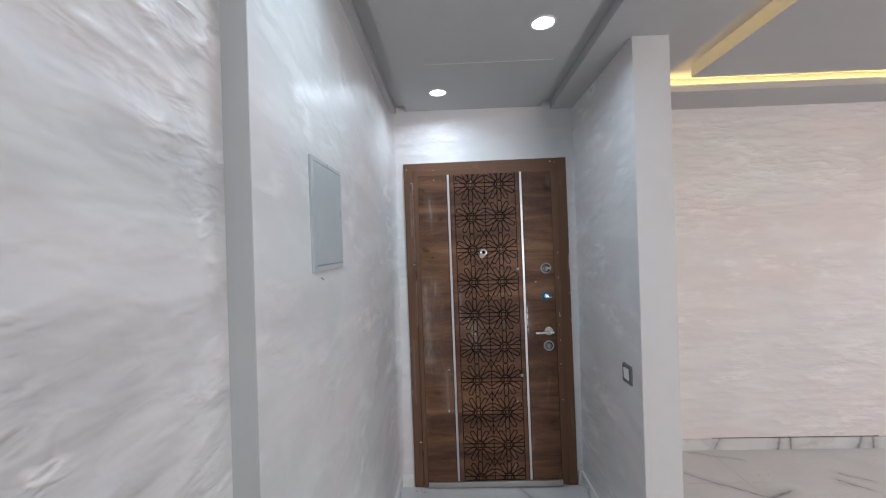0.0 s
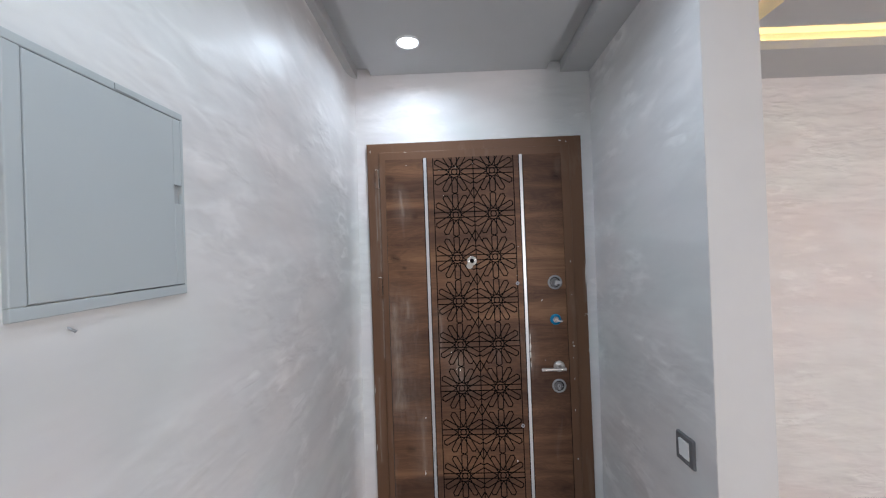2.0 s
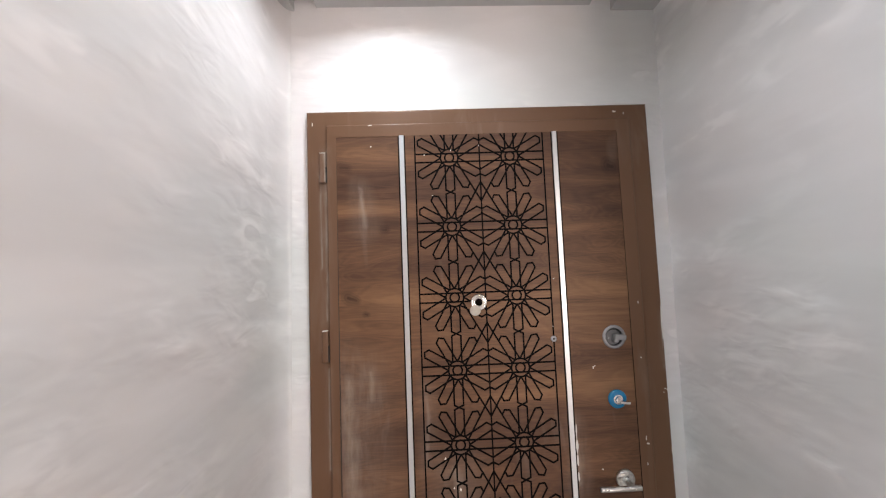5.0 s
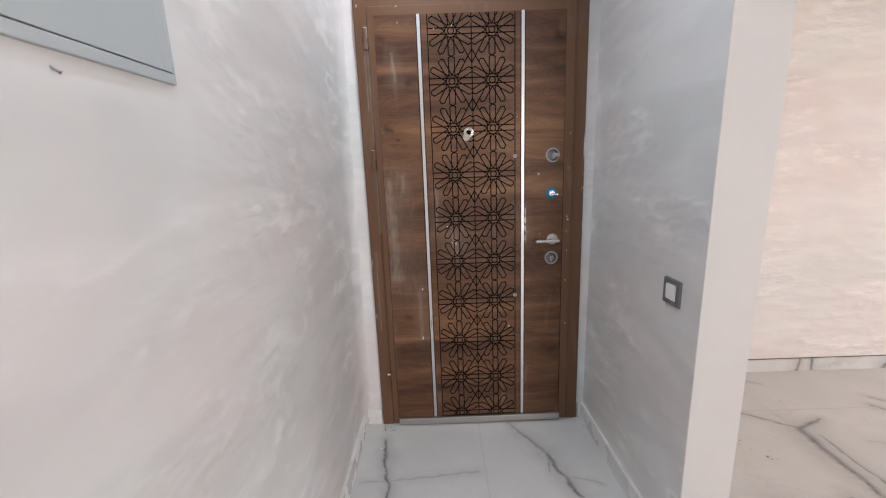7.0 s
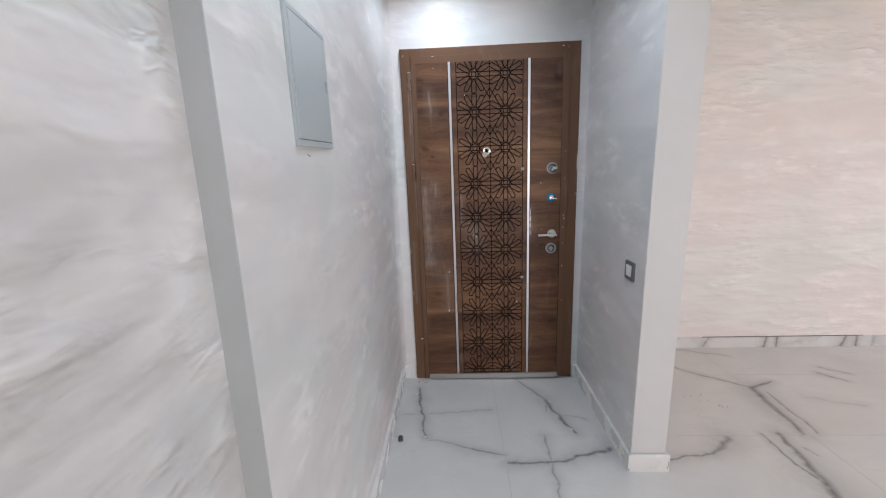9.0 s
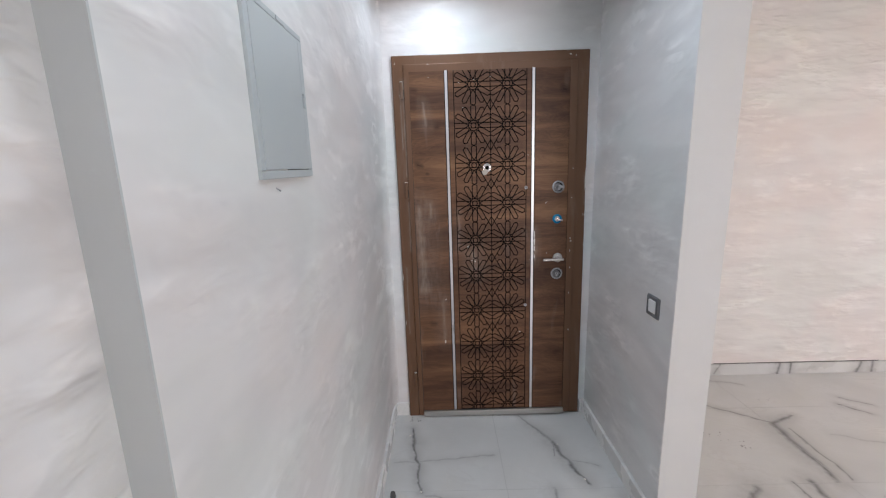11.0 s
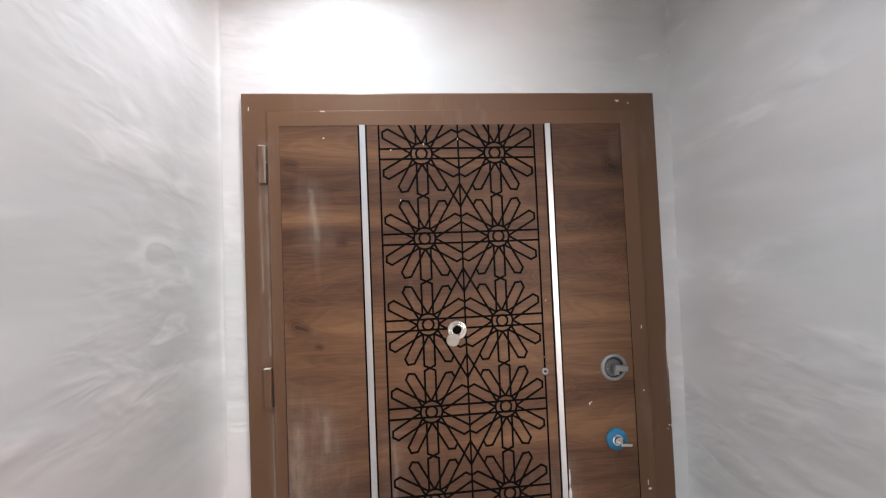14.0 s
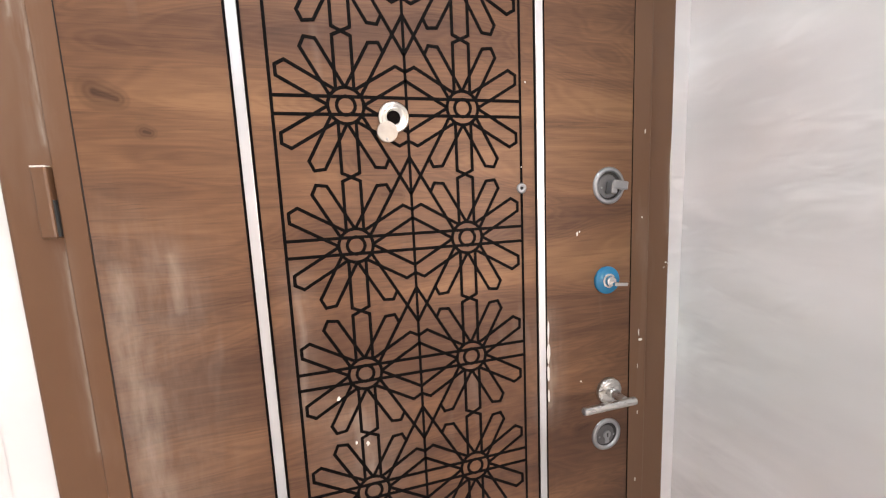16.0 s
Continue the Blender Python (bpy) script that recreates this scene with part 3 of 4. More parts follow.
for x0, y0, x1, y1 in ((XP, YS, ix0 - s, YB), (ix1 + s, YS, XE, YB), (ix0 - s, YS, ix1 + s, iy0 - s), (ix0 - s, iy1 + s, ix1 + s, YB)):
    add_box(bm, x0, y0, 2.5655, x1, y1, 2.63)
add_box(bm, XP, YS, 2.63, XE, YB, TOP)
add_box(bm, ix0 + 0.212, iy0 + 0.15, 2.55, ix1 - 0.212, iy1 - 0.147, 2.6295)
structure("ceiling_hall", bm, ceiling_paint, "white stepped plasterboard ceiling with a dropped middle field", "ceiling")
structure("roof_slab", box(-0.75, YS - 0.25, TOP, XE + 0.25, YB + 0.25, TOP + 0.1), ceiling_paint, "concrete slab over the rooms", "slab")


def led_strip(x0, y0, x1, y1):
    ob = thing("led_strip", Matrix(), "warm yellow light strip on the ceiling ledge", "light strip", "ceiling light strips")
    part("light_strip", box(x0, y0, 2.5665, x1, y1, 2.573), led_glow, ob)


led_strip(ix0 - 0.05, iy1 + 0.03, ix1, iy1 + 0.045)
led_strip(ix0 - 0.045, iy0, ix0 - 0.03, iy1)
led_strip(ix1 + 0.03, iy0, ix1 + 0.045, iy1)
led_strip(ix0, iy0 - 0.045, ix1, iy0 - 0.03)

# faint joint across the entry ceiling
structure("ceiling_joint", box(-0.11, 1.788, 2.4405, 0.52, 1.793, 2.4445), edge_paint, "fine joint line in the ceiling", "joint")


def downlight(x, y):
    ob = thing("ceiling_downlight", pose(x, y, 2.443, -90), "round recessed white ceiling downlight, lit", "downlight", "entry downlights")
    part("trim_ring", lathe([(0.052, 0.0), (0.052, 0.003), (0.050, 0.006), (0.045, 0.006), (0.042, 0.002), (0.042, 0.0)], 40, False), switch_white, ob, smooth=True)
    part("diffuser", lathe([(0.042, 0.001), (0.042, 0.003), (0.030, 0.0045), (0.001, 0.005)], 40), lamp_glow, ob, "glowing cool white lens")


for sx, sy in SPOTS:
    downlight(sx, sy)

# ---- skirting ----
def skirting(name, points, h, label):
    """A strip over the plan outline, its upper edges rounded off."""
    bm = prism(points, 0, h)
    bmesh.ops.bevel(bm, geom=[e for e in bm.edges if all(v.co.z > h - 1e-5 for v in e.verts)], offset=0.004, segments=2, affect="EDGES", profile=0.5)
    return structure(name, bm, skirt_plain, label, "skirting")


def rect(x0, y0, x1, y1):
    return [(x0, y0), (x1, y0), (x1, y1), (x0, y1)]


SK = 0.015
skirting("baseboard_west", [(-0.366, 0.603), (-0.362 + SK, 0.603), (-0.384 + SK, YD), (-0.388, YD)], 0.084, "pale marble skirting along the entry wall")
skirting("baseboard_west_recessed", rect(-0.415, YS, -0.412 + SK, 0.599), 0.084, "pale marble skirting")
skirting("baseboard_west_end", rect(-0.396, 0.586, -0.348, 0.6005), 0.085, "pale marble skirting on the wall's end")
skirting("baseboard_door", rect(-0.368, YD - SK, -0.292, YD + 0.003), 0.083, "short pale marble skirting beside the door")
skirting("baseboard_door_east", rect(0.767, YD - SK, XR - SK - 0.001, YD + 0.003), 0.083, "short pale marble skirting beside the door")
skirting("baseboard_entry_east", rect(XR - SK, YP - 0.005, XR + 0.003, YD + 0.002), 0.084, "pale marble skirting along the side wall")
pier_skirting = skirting("baseboard_pier", rect(XR - SK - 0.001, YP - 0.021, XP + SK + 0.001, YP - 0.0055), 0.088, "pale marble skirting around the pier")
skirting("baseboard_hall_west", rect(XP - 0.003, YP - 0.005, XP + SK, YB - 0.0125), 0.084, "pale marble skirting")
structure("baseboard_hall", box(XP, YB - 0.012, 0, XE, YB, 0.082), skirt_mat, "white marble skirting with dark grey veins", "skirting")
structure("baseboard_gap", box(1.87, YB - 0.003, 0.0825, 3.06, YB + 0.001, 0.0860), groove_dark, "thin open gap above the skirting", "joint")

# ---- entrance door, slightly out of plumb ----
DX = 0.236
door = thing("door_1", pose(DX, 2.40, 0.0, 0, -0.45, 0), "closed brown steel entrance door with walnut panel and black floral lattice", "door", kind="structure")
HW, HT = 0.523, 2.100


def jamb_frame(x, z, w, d0, d1, bevel):
    """A frame open at the foot in one piece, outer half-width x and height z, w wide."""
    outline = [(-x, 0), (-x, z), (x, z), (x, 0), (x - w, 0), (x - w, z - w), (-x + w, z - w), (-x + w, 0)]
    bm = extrude_profile(outline, d0, d1)
    if bevel:
        front = [e for e in bm.edges if all(abs(v.co.y - d0) < 1e-6 for v in e.verts)]
        bmesh.ops.bevel(bm, geom=front, offset=bevel, segments=2, affect="EDGES", profile=0.5)
    return bm


def frame_mesh():
    x, w, top = HW, 0.0595, 0.0455
    bm = extrude_profile([(-x, 0), (-x, HT), (x, HT), (x, 0), (x - w, 0), (x - w, HT - top), (-x + w, HT - top), (-x + w, 0)], 0.0, 0.10)
    bmesh.ops.bevel(bm, geom=[e for e in bm.edges if all(v.co.y < 1e-6 for v in e.verts)], offset=0.006, segments=3, affect="EDGES", profile=0.5)
    return bm


part("door_frame", frame_mesh(), brown, door, "brown painted steel frame with worn smears")
part("frame_stop", jamb_frame(HW - 0.0595, HT - 0.0455, 0.012, 0.020, 0.12, 0.001), groove_dark, door)
LX, LT = 0.4620, 2.053     # leaf: half-width, top
leaf = part("leaf", box(-LX, 0.012, 0.010, LX, 0.075, LT), brown, door)
PL, PR, P0, P1 = -0.4355, 0.4225, 0.045, 2.018
bm = extrude_profile([(-LX, 0.010), (-LX, LT), (LX, LT), (LX, 0.010), (PR, 0.010), (PR, P1), (PL, P1), (PL, 0.010)], -0.009, 0.011)
bmesh.ops.bevel(bm, geom=[e for e in bm.edges if all(v.co.y < -0.0089 for v in e.verts)], offset=0.003, segments=3, affect="EDGES", profile=0.5)
part("leaf_edging", bm, brown, leaf)
part("wood_panel", box(PL + 0.0027, -0.0075, P0, PR - 0.0027, 0.0105, P1 - 0.0027), wood, leaf, "walnut laminate with level grain and knots")
FRONT = -0.0075
part("panel_gap", box(PL - 0.001, -0.0050, P0, PR + 0.001, 0.0095, P1 + 0.001), groove_dark, leaf)

LINE = 0.0050
MID, COL, OUTER = -0.004, 0.0915, 0.194


class Lines:
    """Thin raised strips on the panel, each a shallow bar."""

    def __init__(self):
        self.bm, self.n = bmesh.new(), 0

    def bar(self, a, b, w=LINE, over=0.5):
        a, b = Vector(a), Vector(b)
        d = (b - a).normalized()
        s = Vector((-d.y, d.x)) * w / 2
        a, b = a - d * w * over * 0.5, b + d * w * over * 0.5
        self.n += 1
        y = FRONT - 0.0006 - 0.00002 * (self.n % 20)
        front = [self.bm.verts.new((p.x, y, p.y)) for p in (a - s, b - s, b + s, a + s)]
        back = [self.bm.verts.new((p.x, FRONT + 0.002, p.y)) for p in (a - s, b - s, b + s, a + s)]
        self.bm.faces.new(front)
        for i in range(4):
            self.bm.faces.new((front[i], front[(i + 1) % 4], back[(i + 1) % 4], back[i]))

    def chain(self, pts):
        for a, b in zip(pts, pts[1:]):
            self.bar(a, b)

    def ring(self, r, seg):
        pts = [(r * math.cos(2 * math.pi * i / seg), r * math.sin(2 * math.pi * i / seg)) for i in range(seg + 1)]
        self.chain(pts)


def flower(side, low, high):
    """One twelve-petalled rosette about the origin; side +1 when the panel's middle line lies at +x. Cut off below low and above high."""
    L = Lines()
    L.ring(0.0262, 28)
    L.ring(0.0135, 20)
    h, r0 = 0.0126, 0.027
    L.bar((-side * (OUTER - COL), 0.0128), (side * COL, 0.0128))
    L.bar((-side * (OUTER - COL), -0.0128), (side * COL, -0.0128))

    def petal(angle, flare, end, tip, long_line=0, stop=None):
        c, s = math.cos(radians(angle)), math.sin(radians(angle))

        def P(u, v):
            return (u * c - v * s, u * s + v * c)
        pts = [P(math.sqrt(r0 * r0 - h * h) - 0.0, flare), P(end, flare), P(tip, 0.0), P(end, -flare), P(math.sqrt(r0 * r0 - h * h), -flare)]
        L.chain(pts)
        if long_line:
            L.bar(P(end, flare * long_line), P(stop, flare * long_line))

    petal(90, 0.0132, 0.0985, 0.1046)
    petal(270, 0.0132, 0.0985, 0.1046)
    for up in (1, -1):
        def A(a):
            return (a if side < 0 else 180 - a) * up
        # away from the middle line
        petal(A(30), h, 0.1010, 0.1085)
        petal(A(61), h, 0.0985, 0.1075)
        # towards the middle line
        B = (lambda a: (180 - a if side < 0 else a) * up)
        a60 = B(60)
        turn = -1 if (side > 0) == (up > 0) else 1
        petal(a60, h, 0.0975, 0.1060, turn, 0.1610)
        c, s = math.cos(radians(30)), math.sin(radians(30))
        for v, u, tip in ((h, 0.096, True), (-h, 0.0990, False)):
            x0, z0 = 0.0235 * c - v * s, 0.0235 * s + v * c
            x1, z1 = u * c - v * s, u * s + v * c
            L.bar((side * x0, up * z0), (side * x1, up * z1))
            if tip:
                L.bar((side * x1, up * z1), (side * COL, up * (z1 - 0.0075)))
    bm = L.bm
    for no, z in (((0, 0, 1), high), ((0, 0, -1), low)):
        bmesh.ops.bisect_plane(bm, geom=bm.verts[:] + bm.edges[:] + bm.faces[:], plane_co=(0, 0, z), plane_no=no, clear_outer=True)
    return bm


ROW, TOPROW, ROWS_N = 0.2093, 1.944, 10
shared = {}
for k in range(ROWS_N):
    z = TOPROW - ROW * k
    high, low = min(P1 - z, 0.2), max(P0 - z, -0.2)
    for side, x in ((1, MID - COL), (-1, MID + COL)):
        key = (side, round(high, 3), round(low, 3))
        if key not in shared:
            ob = part("flower_inlay", flower(side, low, high), black_inlay, leaf, "black floral lattice line work" if not shared else "", at=pose(x, 0, z))
            shared[key] = ob.data
        else:
            ob = new("flower_inlay", shared[key])
            ob.parent = leaf
            ob.matrix_basis = pose(x, 0, z)
for x in (MID - OUTER, MID, MID + OUTER):
    L = Lines()
    L.bar((x, P0), (x, P1), 0.0045, 0)
    part("border_line", L.bm, black_inlay, leaf)
for x in (-0.2375, 0.2265):
    part("metal_strip", box(x - 0.0070, FRONT - 0.0022, P0 - 0.001, x + 0.0070, 0.0, P1 - 0.001, 0.0008), aluminium, leaf, "narrow satin aluminium strip")
    for s in (-1, 1):
        L = Lines()
        L.bar((x + s * 0.0090, P0), (x + s * 0.0090, P1), 0.0036, 0)
        part("strip_groove", L.bm, black_inlay, leaf)

# open joint along the panel's head and lock side
for a, b in (((PR - 0.0012, P0), (PR - 0.0012, P1)), ((PL, P1 - 0.0012), (PR, P1 - 0.0012))):
    L = Lines()
    L.bar(a, b, 0.0017, 0)
    part("panel_joint", L.bm, black_inlay, leaf)

part("threshold_strip", box(-0.432, -0.022, 0.010, 0.424, -0.0065, 0.043, 0.002), worn_aluminium, door, "worn aluminium draught strip")
for z in (1.923, 1.399, 0.255):
    hinge = part("hinge", box(-0.0095, -0.014, -0.0455, 0.0085, 0.004, 0.0455, 0.003), brown, door, at=pose(-0.4730, 0.0, z))
    part("hinge_slit", box(0.0086, -0.012, -0.043, 0.0112, 0.003, 0.003), groove_dark, hinge)
    part("hinge_cap", box(-0.0080, -0.0145, 0.0440, 0.0070, -0.002, 0.0462, 0.0008), plaster_drip, hinge, "worn pale hinge top")


def at_door(x, z, y=FRONT):
    return pose(x, y, z)


# round flush escutcheon with a sunk centre, and what turns inside it
def escutcheon(x, z, r, key):
    ob = part("lock", lathe([(r, 0.004), (r, -0.001), (r - 0.002, -0.0035), (r - 0.006, -0.0045), (r - 0.0085, -0.0035), (r - 0.009, 0.0), (0.008, 0.0005)], 40), dull_steel, door, "round zinc lock escutcheon", True, at_door(x, z))
    part("lock_dish", lathe([(r - 0.0128, -0.0003), (r - 0.0135, -0.0016), (0.001, -0.0018)], 32), dark_steel, ob, at=pose(-0.0028, 0, -0.001))
    # near-black disc, showing past the shifted dish as a painted shadow crescent
    part("lock_shadow", lathe([(r - 0.0088, -0.0002), (0.001, -0.0004)], 32), groove_dark, ob)
    if key:
        bm = lathe([(0.0085, -0.001), (0.0085, -0.0040), (0.0078, -0.0046), (0.001, -0.0046)], 24)
        add_box(bm, -0.0048, -0.0042, -0.0175, 0.0048, -0.001, -0.004, 0.0012)
        part("cylinder", bm, dull_steel, ob)
        part("keyhole", box(-0.0012, -0.0052, -0.004, 0.0012, -0.0044, 0.004), groove_dark, ob)
    else:
        bm = box(-0.006, -0.019, -0.0080, 0.027, -0.008, 0.0080, 0.003)
        add_box(bm, -0.0075, -0.0175, -0.0175, 0.0060, -0.001, 0.006, 0.003)
        part("thumb_turn", bm, dull_steel, ob, "grey metal thumb turn", at=pose(0.002, 0, 0.002, 0, 8, 0))
    for s in (-1, 1):
        part("lock_screw", lathe([(0.0022, -0.001), (0.0018, -0.0022), (0.0004, -0.0022)], 12), dull_steel, ob, at=pose(s * 0.0165, 0, -0.003))


escutcheon(0.3685, 1.3925, 0.0345, False)
escutcheon(0.3690, 0.8975, 0.0335, True)
# second lock, still under blue film
ob = part("lock", lathe([(0.0265, 0.003), (0.0265, -0.005), (0.0250, -0.0075), (0.012, -0.0085), (0.001, -0.0085)], 40), blue_film, door, "round lock rosette under blue protective film", True, at_door(0.3645, 1.2150))
part("lock_knob", lathe([(0.0135, -0.008), (0.0135, -0.010), (0.0105, -0.0115), (0.0095, -0.017), (0.0082, -0.0185), (0.001, -0.0185)], 24), chrome, ob)
part("thumb_turn", box(-0.003, -0.030, -0.0035, 0.026, -0.0165, 0.0035, 0.0015), chrome, ob, "small polished turn", at=pose(0, 0, -0.003, 0, 6, 0))

# lever handle
ob = part("door_handle", lathe([(0.0265, 0.003), (0.0265, -0.005), (0.0255, -0.008), (0.012, -0.0095), (0.001, -0.0095)], 40), steel, door, "brushed nickel lever handle", True, at_door(0.3720, 0.9910))
bm = lathe([(0.0105, -0.009), (0.0105, -0.018), (0.0085, -0.020), (0.0085, -0.046), (0.001, -0.046)], 24)
part("handle_neck", bm, steel, ob, smooth=False)
part("lever", lathe([(0.0055, -0.0215), (0.0072, -0.020), (0.0072, 0.090), (0.0064, 0.0915), (0.001, 0.0915)], 24), steel, ob, at=pose(0, -0.050, -0.001, 0, 5, 90))
part("lever_end", lathe([(0.0060, 0.0916), (0.0056, 0.0924), (0.001, 0.0926)], 20), dull_steel, ob, at=pose(0, -0.050, -0.001, 0, 5, 90))

# peephole with its cover swung down
ob = part("peephole", lathe([(0.0250, 0.003), (0.0250, -0.002), (0.0225, -0.0065), (0.0195, -0.0075), (0.0178, -0.0062), (0.0160, -0.0085), (0.0118, -0.0085), (0.0105, -0.001), (0.001, -0.0005)], 48), chrome, door, "polished round peephole with its cover swung aside", True, at_door(-0.0255, 1.509))
part("lens", lathe([(0.0106, -0.0012), (0.007, -0.0024), (0.001, -0.003)], 24), black_inlay, ob)
part("peephole_cover", lathe([(0.0155, -0.0088), (0.0158, -0.0096), (0.0146, -0.0108), (0.001, -0.0112)], 32), cover_metal, ob, "small round metal cover", at=pose(-0.0120, 0, -0.0225))
part("cover_rivet", lathe([(0.0024, -0.0108), (0.0019, -0.0124), (0.0004, -0.0125)], 12), dull_steel, ob, at=pose(-0.0130, 0, -0.0335))

# screws on the lattice border
for z in (1.394, 0.712):
    ob = part("screw_cap", lathe([(0.0090, 0.001), (0.0090, -0.0012), (0.0072, -0.0028), (0.0034, -0.0028), (0.0026, -0.001), (0.0004, -0.001)], 24), dull_steel, door, "", True, at_door(MID + OUTER, z))
    part("screw_socket", lathe([(0.0028, -0.0014), (0.0004, -0.0018)], 12), groove_dark, ob)

# dried plaster spots and drips on the door
rng = random.Random(7)


def splash(x, z, w, h, y, parent=leaf, mat=plaster_drip, name="plaster_spot"):
    bm = bmesh.new()
    n = 10
    rim = []
    for i in range(n):
        a = 2 * math.pi * i / n
        k = 0.7 + 0.5 * rng.random()
        rim.append(bm.verts.new((x + w / 2 * k * math.cos(a), y, z + h / 2 * k * math.sin(a))))
    top = bm.verts.new((x, y - 0.0009, z))
    for i in range(n):
        bm.faces.new((rim[i], rim[(i + 1) % n], top))
    bm.faces.new(list(reversed(rim)))
    part(name, bm, mat, parent)


for x, z, w, h in ((0.301, 1.307, 0.004, 0.010), (0.306, 1.311, 0.004, 0.004), (-0.285, 0.497, 0.007, 0.022), (-0.275, 0.76, 0.006, 0.009), (-0.14, 1.07, 0.007, 0.010),
                   (-0.10, 0.985, 0.006, 0.009), (-0.118, 0.99, 0.004, 0.006), (0.158, 0.545, 0.007, 0.009), (-0.170, 1.955, 0.004, 0.006), (-0.09, 1.968, 0.004, 0.006),
                   (0.31, 1.02, 0.005, 0.004), (-0.005, 1.98, 0.003, 0.008), (-0.150, 1.83, 0.005, 0.005), (0.20, 1.57, 0.004, 0.003), (0.19, 1.43, 0.004, 0.003), (-0.33, 1.985, 0.004, 0.004)):
    splash(x, z, w, h, FRONT - 0.0003)
for z, w, h in ((1.13, 0.004, 0.05), (1.085, 0.007, 0.04), (1.05, 0.006, 0.03), (1.005, 0.004, 0.03)):
    splash(0.2395, z, w, h, FRONT - 0.0008)
for x, z, w, h in ((0.447, 1.49, 0.003, 0.008), (0.444, 1.33, 0.004, 0.004), (0.442, 1.10, 0.003, 0.014), (0.446, 1.085, 0.010, 0.006), (0.441, 1.03, 0.002, 0.010), (0.443, 0.93, 0.003, 0.010),
                   (0.441, 0.78, 0.003, 0.012), (0.445, 0.55, 0.004, 0.008), (-0.33, 2.0500, 0.012, 0.002)):
    splash(x, z, w, h, -0.0093)
for x, z, w, h in ((0.513, 1.235, 0.006, 0.004), (0.520, 1.232, 0.004, 0.010), (0.509, 1.225, 0.004, 0.003), (0.42, 2.078, 0.012, 0.006), (0.45, 2.072, 0.005, 0.005), (-0.505, 2.06, 0.003, 0.012),
                   (0.519, 1.43, 0.004, 0.12), (0.520, 1.06, 0.003, 0.03), (-0.518, 0.9, 0.003, 0.05), (-0.516, 0.62, 0.003, 0.03)):
    splash(x, z, w, h, -0.0003)

# worn dark corners of the pier's skirting
for x, z, w, h in ((XP + SK - 0.004, 0.040, 0.006, 0.040), (XP + SK - 0.007, 0.022, 0.007, 0.018), (XR - SK + 0.004, 0.012, 0.007, 0.020)):
    splash(x, z, w, h, YP - 0.0212, pier_skirting, notch_shade_chip_grey, "worn_chip")

# ---- fuse box on the long wall ----
def wall_pose(y):
    """On the long wall at y: local x runs along the wall (to +y), local y into it."""
    return pose(-0.362 - 0.022 * (y - 0.603) / 1.817, y, 0.0, 0, 0, 90 + 0.69)


y0, y1, z0, z1 = 0.904, 1.184, 1.482, 1.798
w, zc, hh = y1 - y0, (z0 + z1) / 2, (z1 - z0) / 2
fuse = tagged(new("fuse_box"), "closed flat grey enamel fuse box set in the wall", "fuse box")
fuse.matrix_basis = wall_pose((y0 + y1) / 2) @ pose(0, 0, zc, 0, -1.2, 0)
bm = box(-w / 2, -0.007, -hh, w / 2, 0.02, -hh + 0.016, 0.0015)
add_box(bm, -w / 2, -0.007, hh - 0.012, w / 2, 0.02, hh, 0.0015)
add_box(bm, -w / 2, -0.007, -hh + 0.016, -w / 2 + 0.019, 0.02, hh - 0.012, 0.0015)
add_box(bm, w / 2 - 0.006, -0.007, -hh + 0.016, w / 2, 0.02, hh - 0.012, 0.0015)
part("box_frame", bm, panel_paint, fuse)
part("box_back", box(-w / 2 + 0.01, 0.0, -hh + 0.01, w / 2 - 0.004, 0.019, hh - 0.01), groove_dark, fuse)
bm = box(-w / 2 + 0.0198, -0.0076, -hh + 0.0175, w / 2 - 0.026, -0.001, hh - 0.0135, 0.001)
add_box(bm, w / 2 - 0.0262, -0.0076, -hh + 0.0175, w / 2 - 0.0075, -0.001, -0.002, 0.001)
add_box(bm, w / 2 - 0.0262, -0.0076, 0.030, w / 2 - 0.0075, -0.001, hh - 0.0135, 0.001)
box_door = part("box_door", bm, panel_paint, fuse)
# notch floor in darker grey stands for the shade inside the recess
part("finger_notch", box(w / 2 - 0.0262, -0.0014, -0.002, w / 2 - 0.0075, -0.0005, 0.030), notch_shade_chip_grey, box_door)
part("label_holder", box(0.0, -0.0085, hh - 0.0105, 0.045, -0.0065, hh - 0.002, 0.0005), panel_paint, fuse)

nail = tagged(new("wall_nail"), "bent dark nail end in the plaster below the fuse box", "nail")
nail.matrix_basis = wall_pose(0.978) @ pose(0, 0, 1.462)
part("nail_shank", lathe([(0.0016, 0.006), (0.0016, -0.008), (0.0024, -0.009), (0.0005, -0.0095)], 10), dull_steel, nail, at=pose(0, 0, 0, 35, 0, 25))

# ---- light switch on the side wall ----
sw = tagged(new("light_switch"), "dark grey framed light switch with a white rocker", "light switch")
sw.matrix_basis = pose(XR, 1.714, 0.932, 0, 0, -90)


def rounded_rect(x0, z0, x1, z1, r, seg=5):
    pts = []
    for cx, cz, a0 in ((x1 - r, z1 - r, 0), (x0 + r, z1 - r, 90), (x0 + r, z0 + r, 180), (x1 - r, z0 + r, 270)):
        pts += [(cx + r * math.cos(radians(a0 + 90 * i / seg)), cz + r * math.sin(radians(a0 + 90 * i / seg))) for i in range(seg + 1)]
    return pts


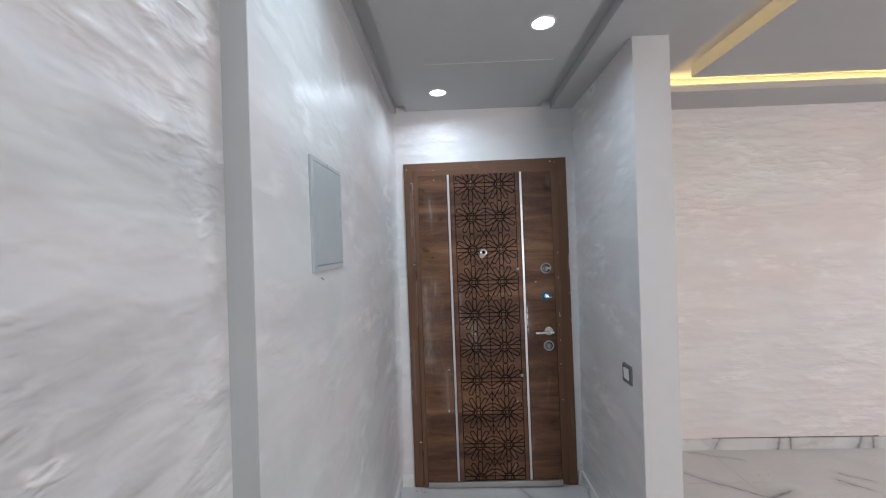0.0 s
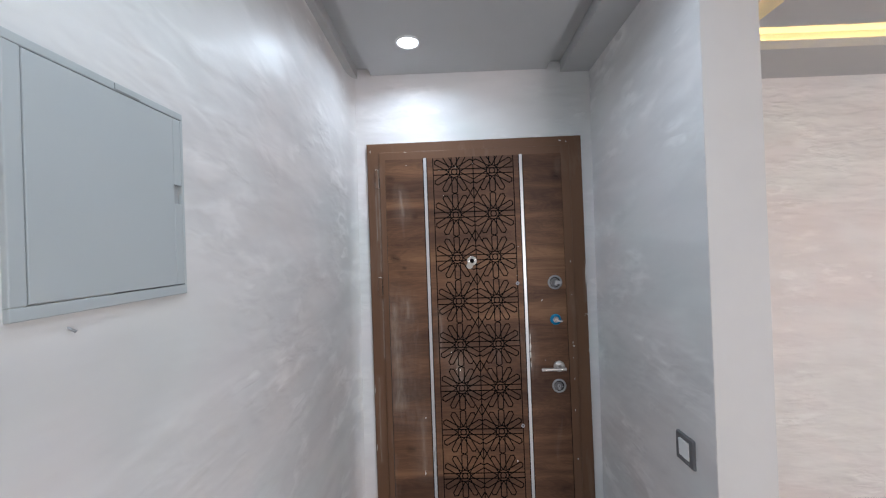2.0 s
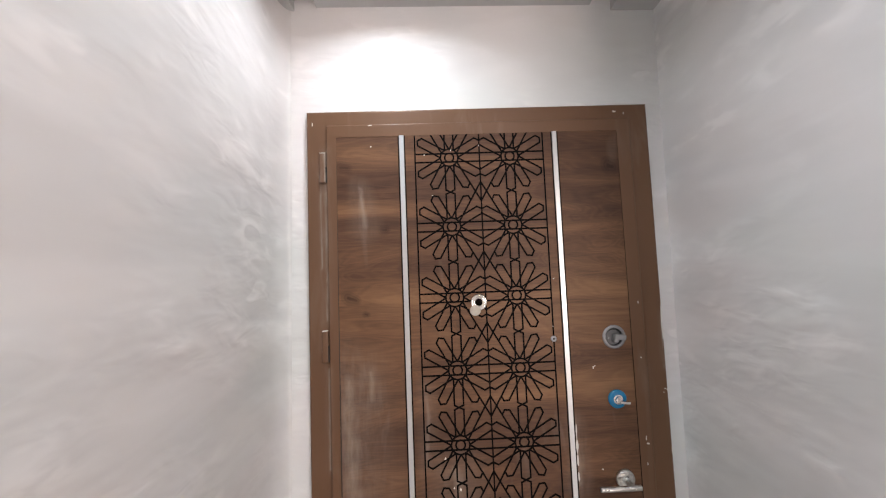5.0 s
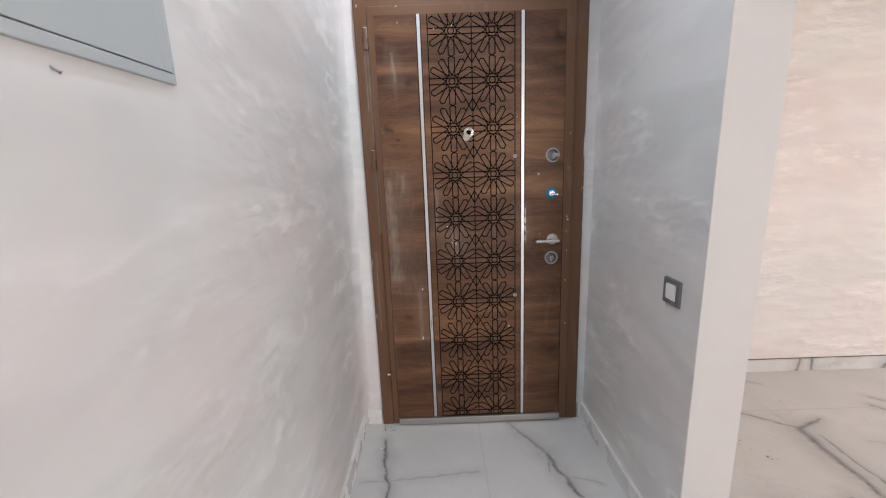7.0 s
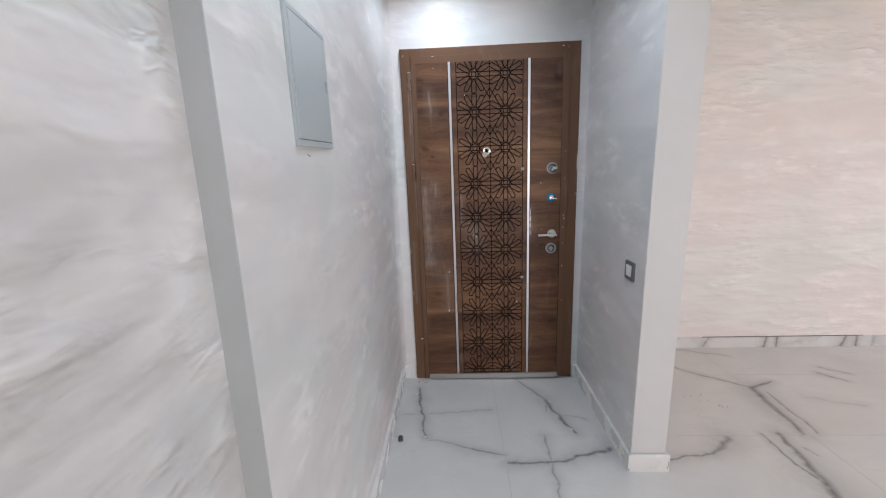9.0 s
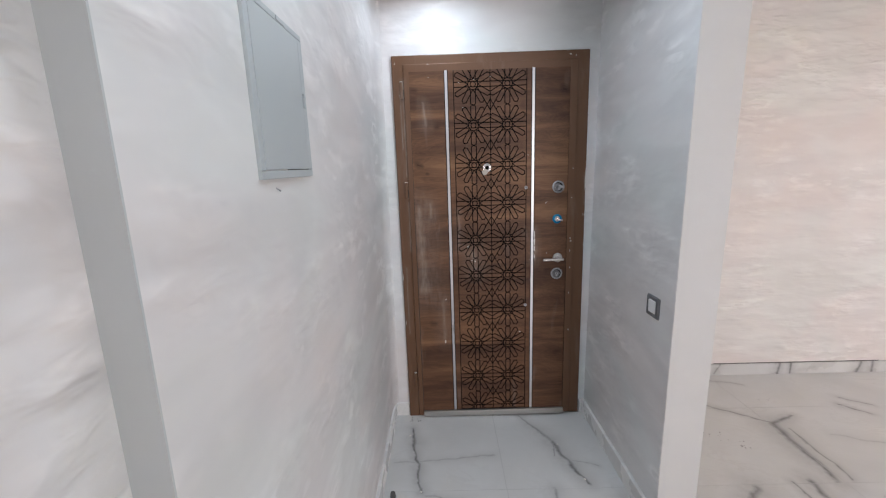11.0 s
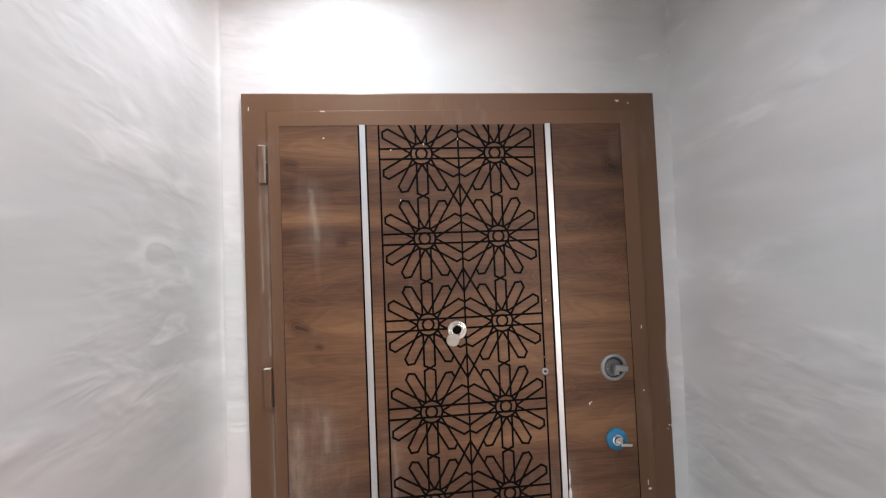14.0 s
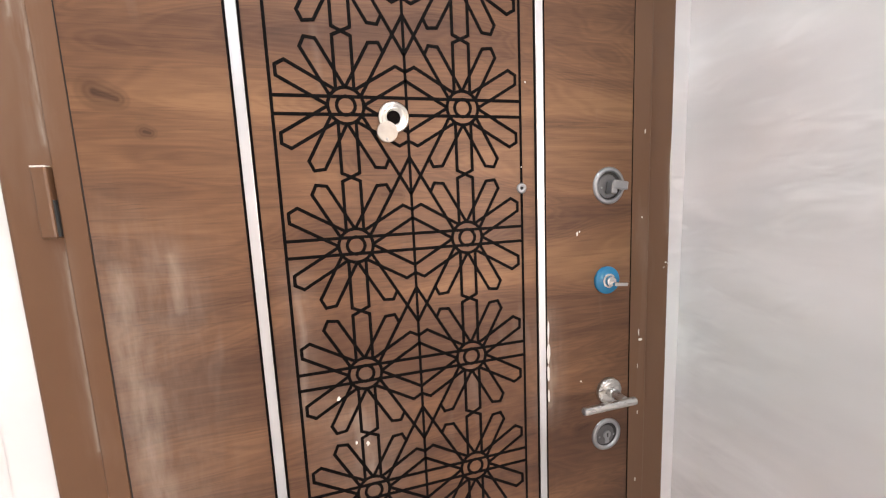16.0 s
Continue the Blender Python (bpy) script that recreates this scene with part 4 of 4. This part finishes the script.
bm = bmesh.new()
loops = []
for (x0, z0, x1, z1, r), y in (((-0.0445, -0.0435, 0.0445, 0.0435, 0.004), 0.001), ((-0.0445, -0.0435, 0.0445, 0.0435, 0.004), -0.004), ((-0.0415, -0.0405, 0.0415, 0.0405, 0.004), -0.0085),
                               ((-0.0285, -0.0280, 0.0250, 0.0280, 0.002), -0.0078), ((-0.0272, -0.0267, 0.0237, 0.0267, 0.002), -0.0060), ((-0.0272, -0.0267, 0.0237, 0.0267, 0.002), 0.0)):
    loops.append([bm.verts.new((x, y, z)) for x, z in rounded_rect(x0, z0, x1, z1, r)])
for p, q in zip(loops, loops[1:]):
    n = len(p)
    for i in range(n):
        bm.faces.new((p[i], p[(i + 1) % n], q[(i + 1) % n], q[i]))
part("switch_frame", bm, switch_frame_mat, sw, "dark grey glossy surround")
part("rocker", box(-0.0265, -0.0105, -0.0255, 0.0235, 0.0, 0.0255, 0.002), switch_white, sw, "white rocker", at=pose(0, 0, 0, 2, 0, 0))

# ---- door stop on the floor ----
stop = tagged(new("door_stop"), "small round dark metal door stop on the floor", "door stop")
stop.matrix_basis = pose(-0.314, 1.777, 0, 90)
part("stop_body", lathe([(0.0135, 0.0005), (0.0140, 0.003), (0.0125, 0.006), (0.0118, 0.020), (0.0105, 0.024), (0.001, 0.0245)], 28), rubber, stop, smooth=False)
part("stop_ring", lathe([(0.0150, 0.0003), (0.0150, 0.003), (0.0135, 0.004)], 28, False), dull_steel, stop)

# ---- crumbs of grit and plaster left on the floor ----
def crumbs(name, spots, mat, label):
    bm = bmesh.new()
    for cx, cy, spread, n, size in spots:
        for _ in range(n):
            r = size * (0.5 + rng.random())
            x, y = cx + spread * (rng.random() - 0.5), cy + spread * 0.6 * (rng.random() - 0.5)
            made = bmesh.ops.create_icosphere(bm, subdivisions=1, radius=r, matrix=pose(x, y, r * 0.45))
            for v in made["verts"]:
                v.co.z = max(0.0003, r * 0.45 + (v.co.z - r * 0.45) * 0.6)
                v.co.x += r * 0.5 * (rng.random() - 0.5)
    tagged(part(name, bm, mat), label, "debris", kind="stuff")


crumbs("floor_grit", ((1.47, 2.16, 0.16, 9, 0.0022), (1.56, 2.08, 0.10, 8, 0.0028), (1.38, 2.17, 0.08, 3, 0.002), (-0.25, 2.36, 0.07, 8, 0.003), (2.0, 2.50, 0.1, 5, 0.002), (0.79, 2.33, 0.03, 5, 0.003)), rubber, "dark building grit scattered on the tiles")
crumbs("plaster_crumbs", ((-0.26, 2.20, 0.03, 2, 0.004), (0.56, 2.11, 0.03, 1, 0.004), (-0.18, 1.80, 0.01, 1, 0.005), (0.61, 1.86, 0.02, 1, 0.004), (0.77, 1.74, 0.02, 3, 0.004), (0.82, 1.55, 0.05, 3, 0.003), (0.98, 1.54, 0.03, 3, 0.003)), plaster_drip, "white plaster crumbs on the tiles")

# ---- floor: grout bed and the tiles ----
floor = structure("floor", box(-0.75, YS - 0.25, -0.12, XE + 0.25, YB + 0.25, -0.0010), grout, "polished white marble tiles with grey veins", "floor")
TX, TY, GAP = 1.6, 0.6, 0.0013
meshes = {}
x = 0.225 - TX
while x < XE + 0.1:
    y = 1.808 + 2 * TY
    while y > YS - TY:
        ax, bx = max(x + GAP, -0.72), min(x + TX - GAP, XE + 0.15)
        ay, by = max(y - TY + GAP, YS - 0.15), min(y - GAP, YB + 0.1)
        if bx - ax > 0.02 and by - ay > 0.02:
            key = (round(bx - ax, 4), round(by - ay, 4))
            if key not in meshes:
                tw, th = key
                bm = bmesh.new()
                e = 0.0004
                lo = [bm.verts.new(c) for c in ((0, 0, -0.009), (tw, 0, -0.009), (tw, th, -0.009), (0, th, -0.009))]
                md = [bm.verts.new(c) for c in ((0, 0, -e), (tw, 0, -e), (tw, th, -e), (0, th, -e))]
                up = [bm.verts.new(c) for c in ((e, e, 0), (tw - e, e, 0), (tw - e, th - e, 0), (e, th - e, 0))]
                for p, q in ((lo, md), (md, up)):
                    for i in range(4):
                        bm.faces.new((p[i], p[(i + 1) % 4], q[(i + 1) % 4], q[i]))
                bm.faces.new(up)
                tile = part("tile", bm, tile_mat, floor)
                meshes[key] = tile.data
            else:
                tile = new("tile", meshes[key])
                tile.parent = floor
            tile.matrix_basis = pose(ax, ay, 0)
        y -= TY
    x += TX
